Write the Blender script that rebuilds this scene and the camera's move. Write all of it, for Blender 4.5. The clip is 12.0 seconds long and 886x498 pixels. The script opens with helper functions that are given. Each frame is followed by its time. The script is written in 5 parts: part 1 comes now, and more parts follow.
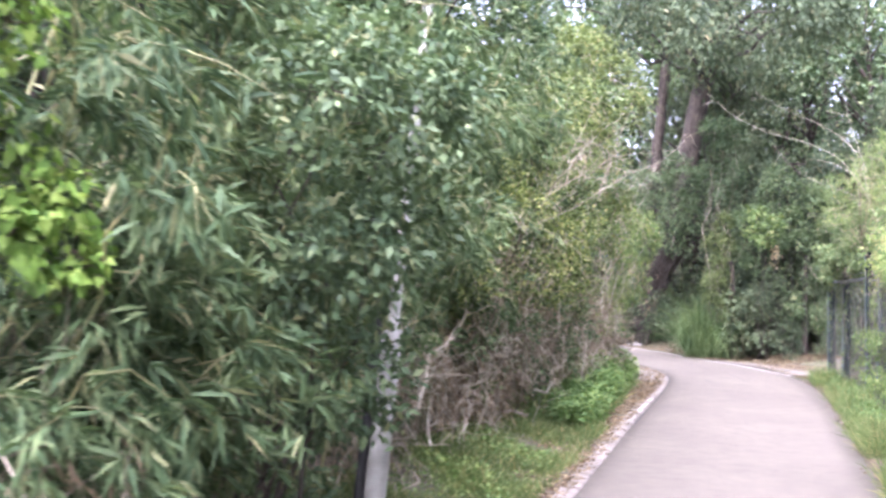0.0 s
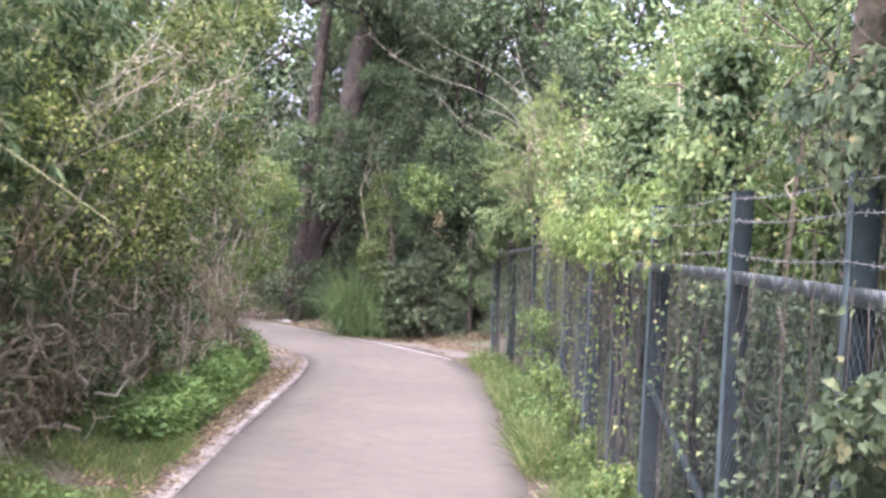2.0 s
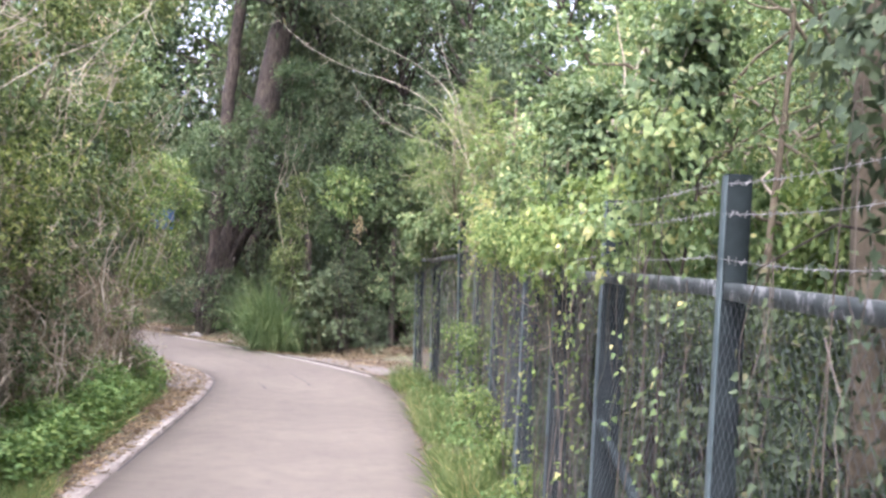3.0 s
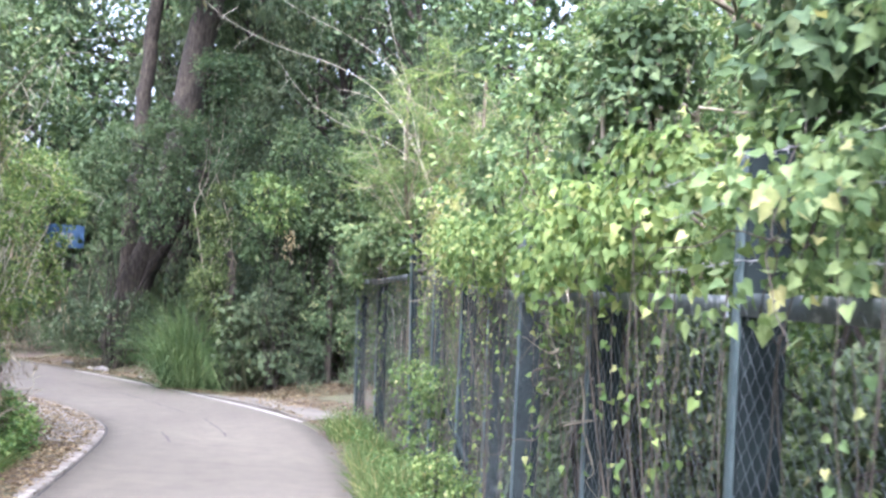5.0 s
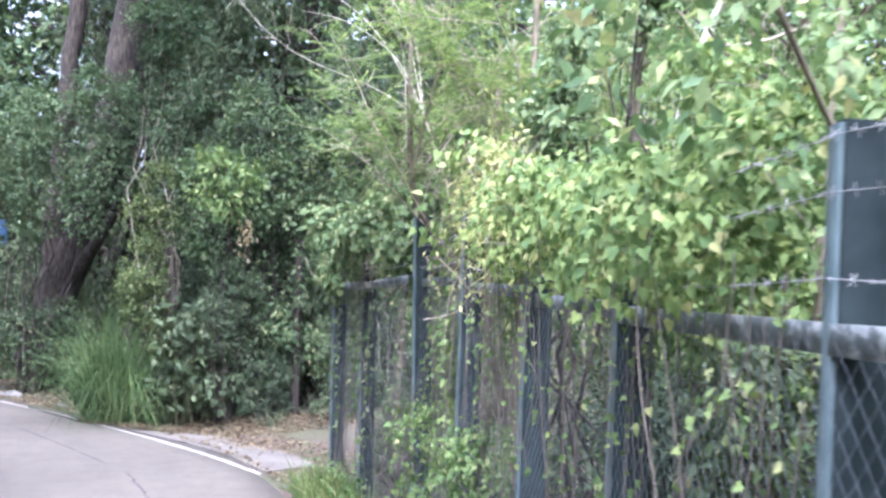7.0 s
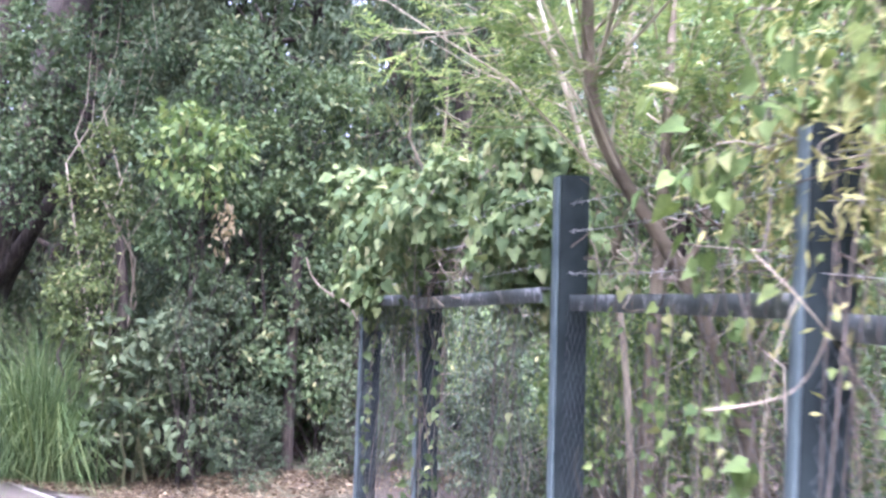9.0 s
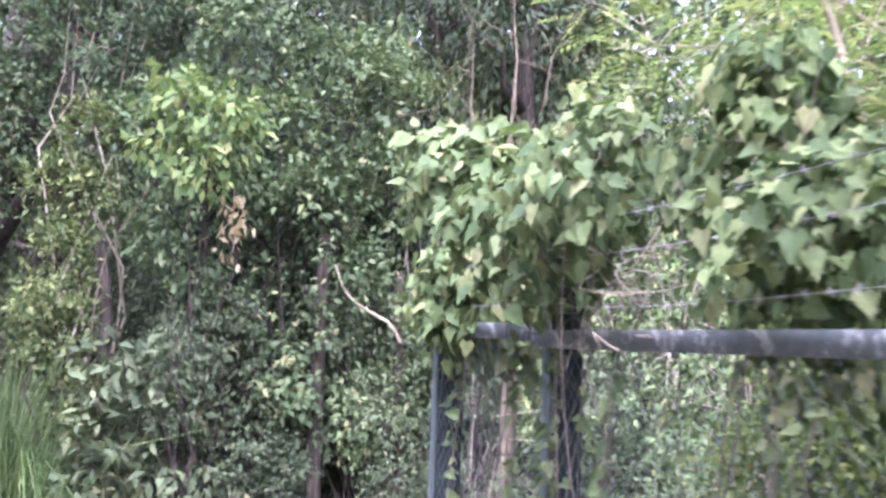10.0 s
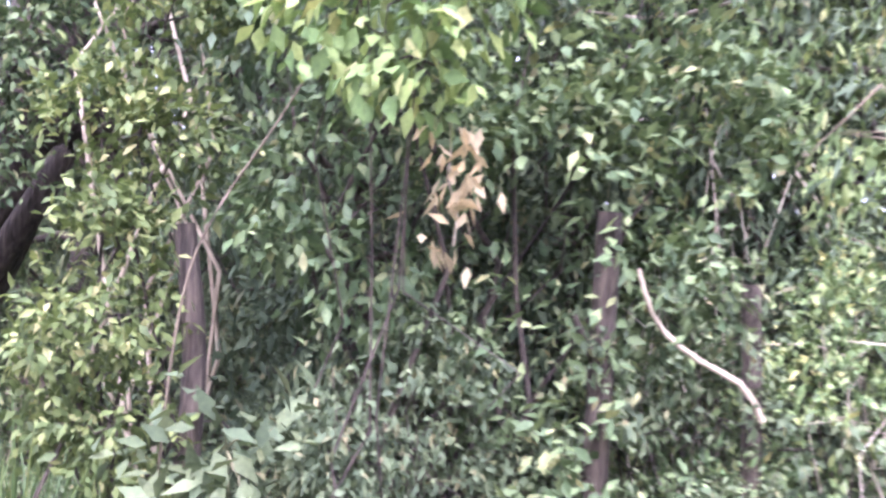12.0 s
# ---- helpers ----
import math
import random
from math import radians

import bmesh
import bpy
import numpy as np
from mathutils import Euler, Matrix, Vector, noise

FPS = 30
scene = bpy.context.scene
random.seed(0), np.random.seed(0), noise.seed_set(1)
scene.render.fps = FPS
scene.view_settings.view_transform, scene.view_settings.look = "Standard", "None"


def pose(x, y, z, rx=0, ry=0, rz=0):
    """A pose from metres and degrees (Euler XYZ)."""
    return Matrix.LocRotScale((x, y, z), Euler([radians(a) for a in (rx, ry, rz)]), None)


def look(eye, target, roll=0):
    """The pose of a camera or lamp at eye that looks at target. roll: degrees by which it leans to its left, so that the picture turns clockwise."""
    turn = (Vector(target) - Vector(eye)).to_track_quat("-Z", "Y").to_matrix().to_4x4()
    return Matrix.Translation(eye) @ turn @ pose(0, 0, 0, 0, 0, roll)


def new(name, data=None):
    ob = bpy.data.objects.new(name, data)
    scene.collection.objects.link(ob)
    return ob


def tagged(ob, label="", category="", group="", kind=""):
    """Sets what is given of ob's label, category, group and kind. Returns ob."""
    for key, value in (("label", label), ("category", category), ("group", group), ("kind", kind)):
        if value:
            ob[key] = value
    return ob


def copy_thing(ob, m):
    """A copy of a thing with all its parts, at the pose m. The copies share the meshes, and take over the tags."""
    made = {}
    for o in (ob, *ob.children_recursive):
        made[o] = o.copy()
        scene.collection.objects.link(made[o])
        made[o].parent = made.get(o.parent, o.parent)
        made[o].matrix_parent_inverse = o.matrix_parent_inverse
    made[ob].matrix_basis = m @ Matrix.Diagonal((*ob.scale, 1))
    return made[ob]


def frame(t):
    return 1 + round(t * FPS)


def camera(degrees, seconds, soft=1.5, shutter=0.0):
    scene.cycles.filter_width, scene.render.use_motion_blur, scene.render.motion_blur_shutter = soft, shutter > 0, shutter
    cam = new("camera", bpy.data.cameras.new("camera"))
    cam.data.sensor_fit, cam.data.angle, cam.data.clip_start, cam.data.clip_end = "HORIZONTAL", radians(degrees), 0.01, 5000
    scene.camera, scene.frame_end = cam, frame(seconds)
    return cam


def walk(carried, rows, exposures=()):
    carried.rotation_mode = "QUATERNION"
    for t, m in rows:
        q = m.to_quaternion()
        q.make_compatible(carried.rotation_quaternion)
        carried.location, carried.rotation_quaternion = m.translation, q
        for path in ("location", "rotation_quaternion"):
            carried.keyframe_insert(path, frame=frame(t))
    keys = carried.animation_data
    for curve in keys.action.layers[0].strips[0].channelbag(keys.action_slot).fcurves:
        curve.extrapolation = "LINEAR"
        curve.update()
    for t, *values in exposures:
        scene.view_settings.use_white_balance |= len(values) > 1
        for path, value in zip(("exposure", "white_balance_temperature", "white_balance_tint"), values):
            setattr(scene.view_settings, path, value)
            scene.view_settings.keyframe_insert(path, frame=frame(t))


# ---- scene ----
cam = camera(40.9, 12.0, soft=2.7, shutter=0.28)
PATH = [
    (0, (1.214, -11.63, 2.971), (0.564, -9.738, 2.979), 2.2),
    (0.5, (1.13, -10.034, 2.914), (0.627, -8.099, 2.921), 2.8),
    (1, (1.169, -8.503, 2.882), (0.81, -6.535, 2.859), 2.9),
    (1.5, (1.252, -7.235, 2.871), (1.024, -5.248, 2.85), 3.3),
    (2, (1.331, -6.176, 2.856), (1.198, -4.18, 2.839), 3.3),
    (2.5, (1.359, -5.154, 2.847), (1.298, -3.155, 2.838), 3.3),
    (3, (1.387, -4.083, 2.827), (1.374, -2.083, 2.832), 3.3),
    (3.2, (1.389, -3.656, 2.82), (1.388, -1.656, 2.827), 3.6),
    (4.8, (1.289, -0.323, 2.732), (1.365, 1.675, 2.782), 3.4),
    (5, (1.266, 0.132, 2.744), (1.349, 2.129, 2.796), 3.4),
    (5.5, (1.237, 1.371, 2.761), (1.341, 3.368, 2.822), 3.1),
    (6, (1.183, 2.762, 2.751), (1.307, 4.757, 2.815), 3.1),
    (6.5, (1.1, 4.245, 2.755), (1.233, 6.239, 2.815), 3.1),
    (7, (1.037, 5.624, 2.75), (1.169, 7.619, 2.805), 3.1),
    (7.2, (1.012, 6.179, 2.742), (1.148, 8.174, 2.796), 2.9),
    (8.8, (0.523, 10.604, 2.732), (0.68, 12.597, 2.797), 3.9),
    (9, (0.445, 11.222, 2.741), (0.617, 13.213, 2.812), 4.1),
    (9.5, (0.277, 12.856, 2.782), (0.451, 14.847, 2.856), 4.1),
    (10, (0.091, 14.378, 2.803), (0.257, 16.37, 2.881), 4.0),
    (10.5, (-0.142, 15.815, 2.828), (0.009, 17.807, 2.908), 3.8),
    (11, (-0.394, 17.174, 2.853), (-0.284, 19.169, 2.934), 3.9),
    (11.5, (-0.742, 18.748, 2.863), (-0.654, 20.744, 2.94), 4.0),
    (12, (-1.204, 20.423, 2.864), (-1.141, 22.421, 2.931), 4.5),
]
walk(cam, [(t, look(eye, target, roll)) for t, eye, target, roll in PATH], [(0.0, 3.12, 5550, 34), (1.5, 2.78, 5650, 33), (3.0, 2.66, 5780, 29), (5.0, 2.8, 5350, 22), (7.0, 2.86, 5120, 26), (9.0, 3.17, 5230, 39), (10.5, 3.38, 5400, 42), (12.0, 3.72, 5450, 45)])

# ---- light ----
SUN_EL, SUN_AZ = radians(60), radians(193)      # azimuth clockwise from +y
world = bpy.data.worlds.new("sky")
scene.world = world
world.use_nodes = True
wn = world.node_tree.nodes
sky = wn.new("ShaderNodeTexSky")
sky.sky_type = "NISHITA"
sky.sun_disc = False
sky.sun_elevation, sky.sun_rotation = SUN_EL, SUN_AZ
sky.air_density, sky.dust_density, sky.ozone_density = 1.0, 6.0, 0.6
wn["Background"].inputs["Strength"].default_value = 0.15
veil = wn.new("ShaderNodeHueSaturation")        # thin white cloud takes the blue out of the sky
veil.inputs["Saturation"].default_value = 0.4
world.node_tree.links.new(sky.outputs["Color"], veil.inputs["Color"])
world.node_tree.links.new(veil.outputs["Color"], wn["Background"].inputs["Color"])
sun = new("sun", bpy.data.lights.new("sun", "SUN"))
sun.data.energy, sun.data.angle, sun.data.color = 1.2, radians(60), (1.0, 0.96, 0.9)
sun.matrix_world = look((math.sin(SUN_AZ) * math.cos(SUN_EL) * 50, math.cos(SUN_AZ) * math.cos(SUN_EL) * 50, math.sin(SUN_EL) * 50), (0, 0, 0))


# ---- materials ----
def nodes_of(name):
    m = bpy.data.materials.new(name)
    m.use_nodes = True
    return m, m.node_tree.nodes, m.node_tree.links, m.node_tree.nodes["Principled BSDF"]


def ramp(n, stops):
    r = n.new("ShaderNodeValToRGB")
    e = r.color_ramp.elements
    while len(e) < len(stops):
        e.new(0.5)
    for k, (p, c) in zip(e, stops):
        k.position, k.color = p, (*c, 1)
    return r


def noise_tex(n, l, scale, detail=4, rough=0.55, coord="Object"):
    t = n.new("ShaderNodeTexNoise")
    t.inputs["Scale"].default_value, t.inputs["Detail"].default_value, t.inputs["Roughness"].default_value = scale, detail, rough
    c = n.new("ShaderNodeTexCoord")
    l.new(c.outputs[coord], t.inputs["Vector"])
    return t


def mixed(n, l, fac, a, b, kind="MIX"):
    x = n.new("ShaderNodeMix")
    x.data_type, x.blend_type = "RGBA", kind
    for slot, v in ((x.inputs[0], fac), (x.inputs[6], a), (x.inputs[7], b)):
        if isinstance(v, (int, float)):
            slot.default_value = v
        elif isinstance(v, tuple):
            slot.default_value = (*v, 1)
        else:
            l.new(v, slot)
    return x.outputs[2]


def bumped(n, l, b, height, strength, dist=0.01):
    u = n.new("ShaderNodeBump")
    u.inputs["Strength"].default_value, u.inputs["Distance"].default_value = strength, dist
    l.new(height, u.inputs["Height"])
    l.new(u.outputs["Normal"], b.inputs["Normal"])


def leaf_mat(name, stops, rough=0.5, through_light=0.3, glow_tint=(1.15, 1.18, 0.85), spec=0.14):
    """Leaves: each one of its own tone, whole sprays paler or darker, light passing through the blade."""
    m, n, l, b = nodes_of(name)
    g = n.new("ShaderNodeNewGeometry")
    r = ramp(n, stops)
    l.new(g.outputs["Random Per Island"], r.inputs["Fac"])
    big = noise_tex(n, l, 1.3, 3)
    tone = ramp(n, [(0.3, (0.7, 0.73, 0.7)), (0.7, (1.24, 1.2, 1.08))])
    l.new(big.outputs["Fac"], tone.inputs["Fac"])
    col = mixed(n, l, 1.0, r.outputs["Color"], tone.outputs["Color"], "MULTIPLY")
    oi = n.new("ShaderNodeObjectInfo")
    tone2 = ramp(n, [(0.0, (0.8, 0.84, 0.82)), (1.0, (1.18, 1.14, 1.0))])
    l.new(oi.outputs["Random"], tone2.inputs["Fac"])
    col = mixed(n, l, 1.0, col, tone2.outputs["Color"], "MULTIPLY")
    mott = ramp(n, [(0.35, (0.8, 0.82, 0.82)), (0.65, (1.16, 1.14, 1.1))])       # mottled blades
    l.new(noise_tex(n, l, 34, 3, 0.65).outputs["Fac"], mott.inputs["Fac"])
    col = mixed(n, l, 1.0, col, mott.outputs["Color"], "MULTIPLY")
    l.new(col, b.inputs["Base Color"])
    b.inputs["Roughness"].default_value = rough
    b.inputs["Specular IOR Level"].default_value = spec
    t = n.new("ShaderNodeBsdfTranslucent")
    l.new(mixed(n, l, 1.0, col, glow_tint, "MULTIPLY"), t.inputs["Color"])
    mx = n.new("ShaderNodeMixShader")
    mx.inputs[0].default_value = through_light
    l.new(b.outputs[0], mx.inputs[1])
    l.new(t.outputs[0], mx.inputs[2])
    l.new(mx.outputs[0], n["Material Output"].inputs["Surface"])
    return m


def plain_mat(name, a, b_col, scale=8, rough=0.8, bump=0.4, bscale=40, dist=0.01, metal=0.0, lo=0.35, hi=0.65):
    m, n, l, b = nodes_of(name)
    t = noise_tex(n, l, scale, 6)
    r = ramp(n, [(lo, a), (hi, b_col)])
    l.new(t.outputs["Fac"], r.inputs["Fac"])
    oi = n.new("ShaderNodeObjectInfo")
    v = ramp(n, [(0, (0.85, 0.85, 0.85)), (1, (1.12, 1.12, 1.12))])
    l.new(oi.outputs["Random"], v.inputs["Fac"])
    l.new(mixed(n, l, 1.0, r.outputs["Color"], v.outputs["Color"], "MULTIPLY"), b.inputs["Base Color"])
    b.inputs["Roughness"].default_value, b.inputs["Metallic"].default_value = rough, metal
    bumped(n, l, b, noise_tex(n, l, bscale, 5).outputs["Fac"], bump, dist)
    return m


M_BAMBOO = leaf_mat("bamboo_leaf", [(0, (0.046, 0.082, 0.042)), (0.5, (0.078, 0.122, 0.062)), (0.93, (0.142, 0.188, 0.1)), (1, (0.26, 0.25, 0.15))], 0.55, 0.32)
M_BROAD = leaf_mat("broad_leaf", [(0, (0.06, 0.098, 0.058)), (0.5, (0.102, 0.152, 0.086)), (0.9, (0.165, 0.225, 0.125)), (1, (0.27, 0.275, 0.165))], 0.55, 0.28)
M_GLOSS = leaf_mat("glossy_leaf", [(0, (0.06, 0.1, 0.055)), (0.5, (0.1, 0.152, 0.083)), (0.9, (0.158, 0.218, 0.118)), (1, (0.25, 0.265, 0.15))], 0.5, 0.28, spec=0.2)
# lime-green leaves, their colour raised to hold the light from behind
M_BACKLIT = leaf_mat("backlit_lime_leaf", [(0, (0.085, 0.165, 0.04)), (0.5, (0.15, 0.255, 0.06)), (1, (0.26, 0.36, 0.11))], 0.5, 0.42)
# leaves of dark species; also puts shade into the colour of some plants
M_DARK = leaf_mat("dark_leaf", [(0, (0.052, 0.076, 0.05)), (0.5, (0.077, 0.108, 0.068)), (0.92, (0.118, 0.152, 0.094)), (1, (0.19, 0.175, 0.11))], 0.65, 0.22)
M_VINE = leaf_mat("vine_leaf", [(0, (0.085, 0.145, 0.06)), (0.5, (0.146, 0.213, 0.087)), (0.88, (0.235, 0.304, 0.124)), (1, (0.35, 0.36, 0.19))], 0.58, 0.38)
M_PALE = leaf_mat("pale_leaf", [(0, (0.095, 0.155, 0.08)), (0.5, (0.15, 0.22, 0.11)), (0.9, (0.24, 0.31, 0.16)), (1, (0.4, 0.38, 0.2))], 0.52, 0.32)
M_VINEGREY = leaf_mat("grey_vine_leaf", [(0, (0.068, 0.108, 0.05)), (0.45, (0.12, 0.168, 0.076)), (0.85, (0.195, 0.245, 0.114)), (1, (0.29, 0.29, 0.16))], 0.6, 0.3)
M_REED = leaf_mat("reed_blade", [(0, (0.056, 0.096, 0.046)), (0.6, (0.092, 0.147, 0.066)), (1, (0.16, 0.205, 0.104))], 0.55, 0.3)
M_OLIVE = leaf_mat("olive_leaf", [(0, (0.036, 0.055, 0.022)), (0.4, (0.095, 0.132, 0.052)), (0.75, (0.21, 0.268, 0.105)), (0.95, (0.34, 0.37, 0.16)), (1, (0.45, 0.41, 0.25))], 0.5, 0.38)
M_SHRUB = leaf_mat("yellowish_leaf", [(0, (0.065, 0.096, 0.042)), (0.55, (0.108, 0.148, 0.06)), (0.92, (0.19, 0.228, 0.1)), (1, (0.3, 0.29, 0.16))], 0.55, 0.32)
M_THATCH = leaf_mat("dead_thatch", [(0, (0.16, 0.124, 0.098)), (0.5, (0.27, 0.212, 0.17)), (1, (0.41, 0.33, 0.26))], 0.85, 0.15, (1, 0.9, 0.8))
M_STRAW = leaf_mat("straw_leaf", [(0, (0.17, 0.18, 0.08)), (0.5, (0.27, 0.28, 0.125)), (1, (0.4, 0.4, 0.21))], 0.7, 0.3)
M_FEATHER = leaf_mat("feathery_leaf", [(0, (0.12, 0.185, 0.08)), (0.6, (0.205, 0.275, 0.115)), (1, (0.34, 0.37, 0.18))], 0.55, 0.4)
M_GRASS = leaf_mat("grass_blade", [(0, (0.072, 0.115, 0.048)), (0.5, (0.122, 0.178, 0.072)), (0.88, (0.21, 0.245, 0.112)), (1, (0.42, 0.36, 0.21))], 0.55, 0.35)
M_WEED = leaf_mat("weed_leaf", [(0, (0.09, 0.165, 0.065)), (0.6, (0.155, 0.25, 0.095)), (1, (0.27, 0.355, 0.14))], 0.5, 0.35)
M_DRY = leaf_mat("dry_leaf", [(0, (0.1, 0.07, 0.048)), (0.5, (0.175, 0.13, 0.09)), (0.9, (0.31, 0.245, 0.17)), (1, (0.42, 0.36, 0.265))], 0.8, 0.15, (1, 0.9, 0.7))
M_TAN = leaf_mat("tan_dead_leaf", [(0, (0.27, 0.21, 0.14)), (0.6, (0.44, 0.37, 0.26)), (1, (0.58, 0.51, 0.39))], 0.75, 0.3, (1, 0.95, 0.8))


def bark_mat():
    """Dark bark with long upright fissures and grey patches."""
    m, n, l, b = nodes_of("bark")
    c, mp, t = n.new("ShaderNodeTexCoord"), n.new("ShaderNodeMapping"), n.new("ShaderNodeTexNoise")
    mp.inputs["Scale"].default_value = (1, 1, 0.14)
    t.inputs["Scale"].default_value, t.inputs["Detail"].default_value, t.inputs["Roughness"].default_value = 26, 6, 0.6
    l.new(c.outputs["Object"], mp.inputs["Vector"])
    l.new(mp.outputs["Vector"], t.inputs["Vector"])
    r = ramp(n, [(0.36, (0.014, 0.01, 0.007)), (0.5, (0.045, 0.036, 0.027)), (0.68, (0.085, 0.069, 0.052))])
    l.new(t.outputs["Fac"], r.inputs["Fac"])
    p = ramp(n, [(0.4, (0.75, 0.75, 0.75)), (0.65, (1.3, 1.28, 1.22))])
    l.new(noise_tex(n, l, 2.2, 4).outputs["Fac"], p.inputs["Fac"])
    l.new(mixed(n, l, 1.0, r.outputs["Color"], p.outputs["Color"], "MULTIPLY"), b.inputs["Base Color"])
    b.inputs["Roughness"].default_value = 0.95
    bumped(n, l, b, t.outputs["Fac"], 1.0, 0.04)
    return m


M_BARK = bark_mat()
M_BROWN = plain_mat("brown_bark", (0.075, 0.061, 0.038), (0.165, 0.138, 0.088), 6, 0.9, 0.8, 22, 0.02)
M_TWIG = plain_mat("dead_twig", (0.19, 0.16, 0.108), (0.39, 0.34, 0.245), 3, 0.85, 0.5, 30)
M_PALETWIG = plain_mat("pale_twig", (0.27, 0.238, 0.172), (0.5, 0.452, 0.35), 3, 0.8, 0.4, 30)
M_TENDRIL = plain_mat("dry_tendril", (0.065, 0.055, 0.04), (0.15, 0.125, 0.095), 3, 0.8, 0.3, 30)
M_STEM = plain_mat("green_stem", (0.1, 0.11, 0.05), (0.2, 0.19, 0.1), 4, 0.7, 0.3, 30)
M_CULM = plain_mat("bamboo_culm", (0.12, 0.14, 0.05), (0.3, 0.28, 0.12), 3, 0.5, 0.2, 20)
# post sides: shade put into the dark body paint, light into the plate's
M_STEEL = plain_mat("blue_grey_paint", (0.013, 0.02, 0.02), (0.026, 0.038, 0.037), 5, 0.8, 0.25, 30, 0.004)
M_PLATE = plain_mat("lit_side_blue_grey_paint", (0.06, 0.092, 0.093), (0.125, 0.168, 0.166), 5, 0.6, 0.25, 30, 0.004)
M_WIRE = plain_mat("galvanised_wire", (0.2, 0.2, 0.19), (0.4, 0.4, 0.38), 20, 0.55, 0.1, 60, 0.001, 0.2)
M_MESHWIRE = plain_mat("coated_wire", (0.05, 0.062, 0.066), (0.1, 0.118, 0.122), 20, 0.6, 0.1, 60, 0.001)
M_POLE = plain_mat("galvanised_pole", (0.19, 0.19, 0.165), (0.33, 0.33, 0.285), 4, 0.65, 0.15, 40, 0.003, 0.1)
M_BLACK = plain_mat("black_paint", (0.02, 0.02, 0.02), (0.035, 0.035, 0.035), 8, 0.6, 0.1)
M_WHITE = plain_mat("worn_white_paint", (0.2, 0.185, 0.155), (0.4, 0.378, 0.335), 7, 0.7, 0.3, 50, 0.004)
M_STONE = plain_mat("stone", (0.1, 0.092, 0.08), (0.2, 0.185, 0.165), 6, 0.9, 0.7, 20, 0.02)
M_KERBPAINT = plain_mat("chalky_kerb_paint", (0.17, 0.152, 0.125), (0.3, 0.275, 0.235), 9, 0.85, 0.4, 50, 0.004)
M_PEBBLE = plain_mat("pebble", (0.16, 0.145, 0.125), (0.34, 0.315, 0.28), 9, 0.9, 0.4, 60, 0.004)
M_BLUE = plain_mat("blue_paint", (0.05, 0.11, 0.22), (0.1, 0.19, 0.34), 3, 0.5, 0.1)
M_KERB = plain_mat("kerb_concrete", (0.125, 0.108, 0.087), (0.245, 0.216, 0.182), 3.5, 0.9, 0.6, 45, 0.008)
M_APRON = plain_mat("apron_concrete", (0.084, 0.074, 0.06), (0.128, 0.114, 0.093), 1.5, 0.9, 0.5, 60, 0.006)


def rail_mat():
    m, n, l, b = nodes_of("peeling_rail_paint")
    t = noise_tex(n, l, 9.0, 8, 0.7)
    r = ramp(n, [(0.4, (0.075, 0.094, 0.09)), (0.53, (0.125, 0.145, 0.138)), (0.575, (0.38, 0.39, 0.37))])
    l.new(t.outputs["Fac"], r.inputs["Fac"])
    l.new(r.outputs["Color"], b.inputs["Base Color"])
    b.inputs["Roughness"].default_value = 0.6
    bumped(n, l, b, t.outputs["Fac"], 0.15, 0.002)
    return m


def road_mat():
    m, n, l, b = nodes_of("worn_asphalt")
    big = noise_tex(n, l, 0.35, 4)
    mid = noise_tex(n, l, 3.0, 6, 0.65)
    fine = noise_tex(n, l, 130, 3, 0.7)
    r = ramp(n, [(0.3, (0.084, 0.073, 0.056)), (0.7, (0.117, 0.102, 0.078))])
    l.new(big.outputs["Fac"], r.inputs["Fac"])
    s = ramp(n, [(0.3, (0.8, 0.8, 0.8)), (0.5, (0.98, 0.98, 0.98)), (0.68, (1.1, 1.09, 1.07))])
    l.new(mid.outputs["Fac"], s.inputs["Fac"])
    f = ramp(n, [(0.35, (0.72, 0.72, 0.72)), (0.65, (1.2, 1.19, 1.18))])
    l.new(fine.outputs["Fac"], f.inputs["Fac"])
    col = mixed(n, l, 1.0, r.outputs["Color"], s.outputs["Color"], "MULTIPLY")
    l.new(mixed(n, l, 1.0, col, f.outputs["Color"], "MULTIPLY"), b.inputs["Base Color"])
    b.inputs["Roughness"].default_value = 0.85
    bumped(n, l, b, fine.outputs["Fac"], 0.5, 0.006)
    return m


def ground_mat():
    m, n, l, b = nodes_of("forest_soil")
    a = noise_tex(n, l, 0.8, 5)
    c = noise_tex(n, l, 9.0, 6, 0.7)
    f = noise_tex(n, l, 45.0, 4, 0.7)
    r = ramp(n, [(0.35, (0.06, 0.043, 0.031)), (0.55, (0.1, 0.075, 0.054)), (0.72, (0.145, 0.115, 0.085))])
    l.new(c.outputs["Fac"], r.inputs["Fac"])
    g = ramp(n, [(0.42, (0, 0, 0)), (0.58, (0.5, 0.5, 0.5))])
    l.new(a.outputs["Fac"], g.inputs["Fac"])
    col = mixed(n, l, g.outputs["Color"], r.outputs["Color"], (0.075, 0.1, 0.04))
    s = ramp(n, [(0.35, (0.65, 0.65, 0.65)), (0.65, (1.25, 1.2, 1.15))])
    l.new(f.outputs["Fac"], s.inputs["Fac"])
    l.new(mixed(n, l, 1.0, col, s.outputs["Color"], "MULTIPLY"), b.inputs["Base Color"])
    b.inputs["Roughness"].default_value = 0.95
    bumped(n, l, b, f.outputs["Fac"], 0.8, 0.03)
    return m


M_STEEL.node_tree.nodes["Principled BSDF"].inputs["Specular IOR Level"].default_value = 0.2      # chalked, dull paint
M_RAIL, M_ROAD, M_GROUND = rail_mat(), road_mat(), ground_mat()
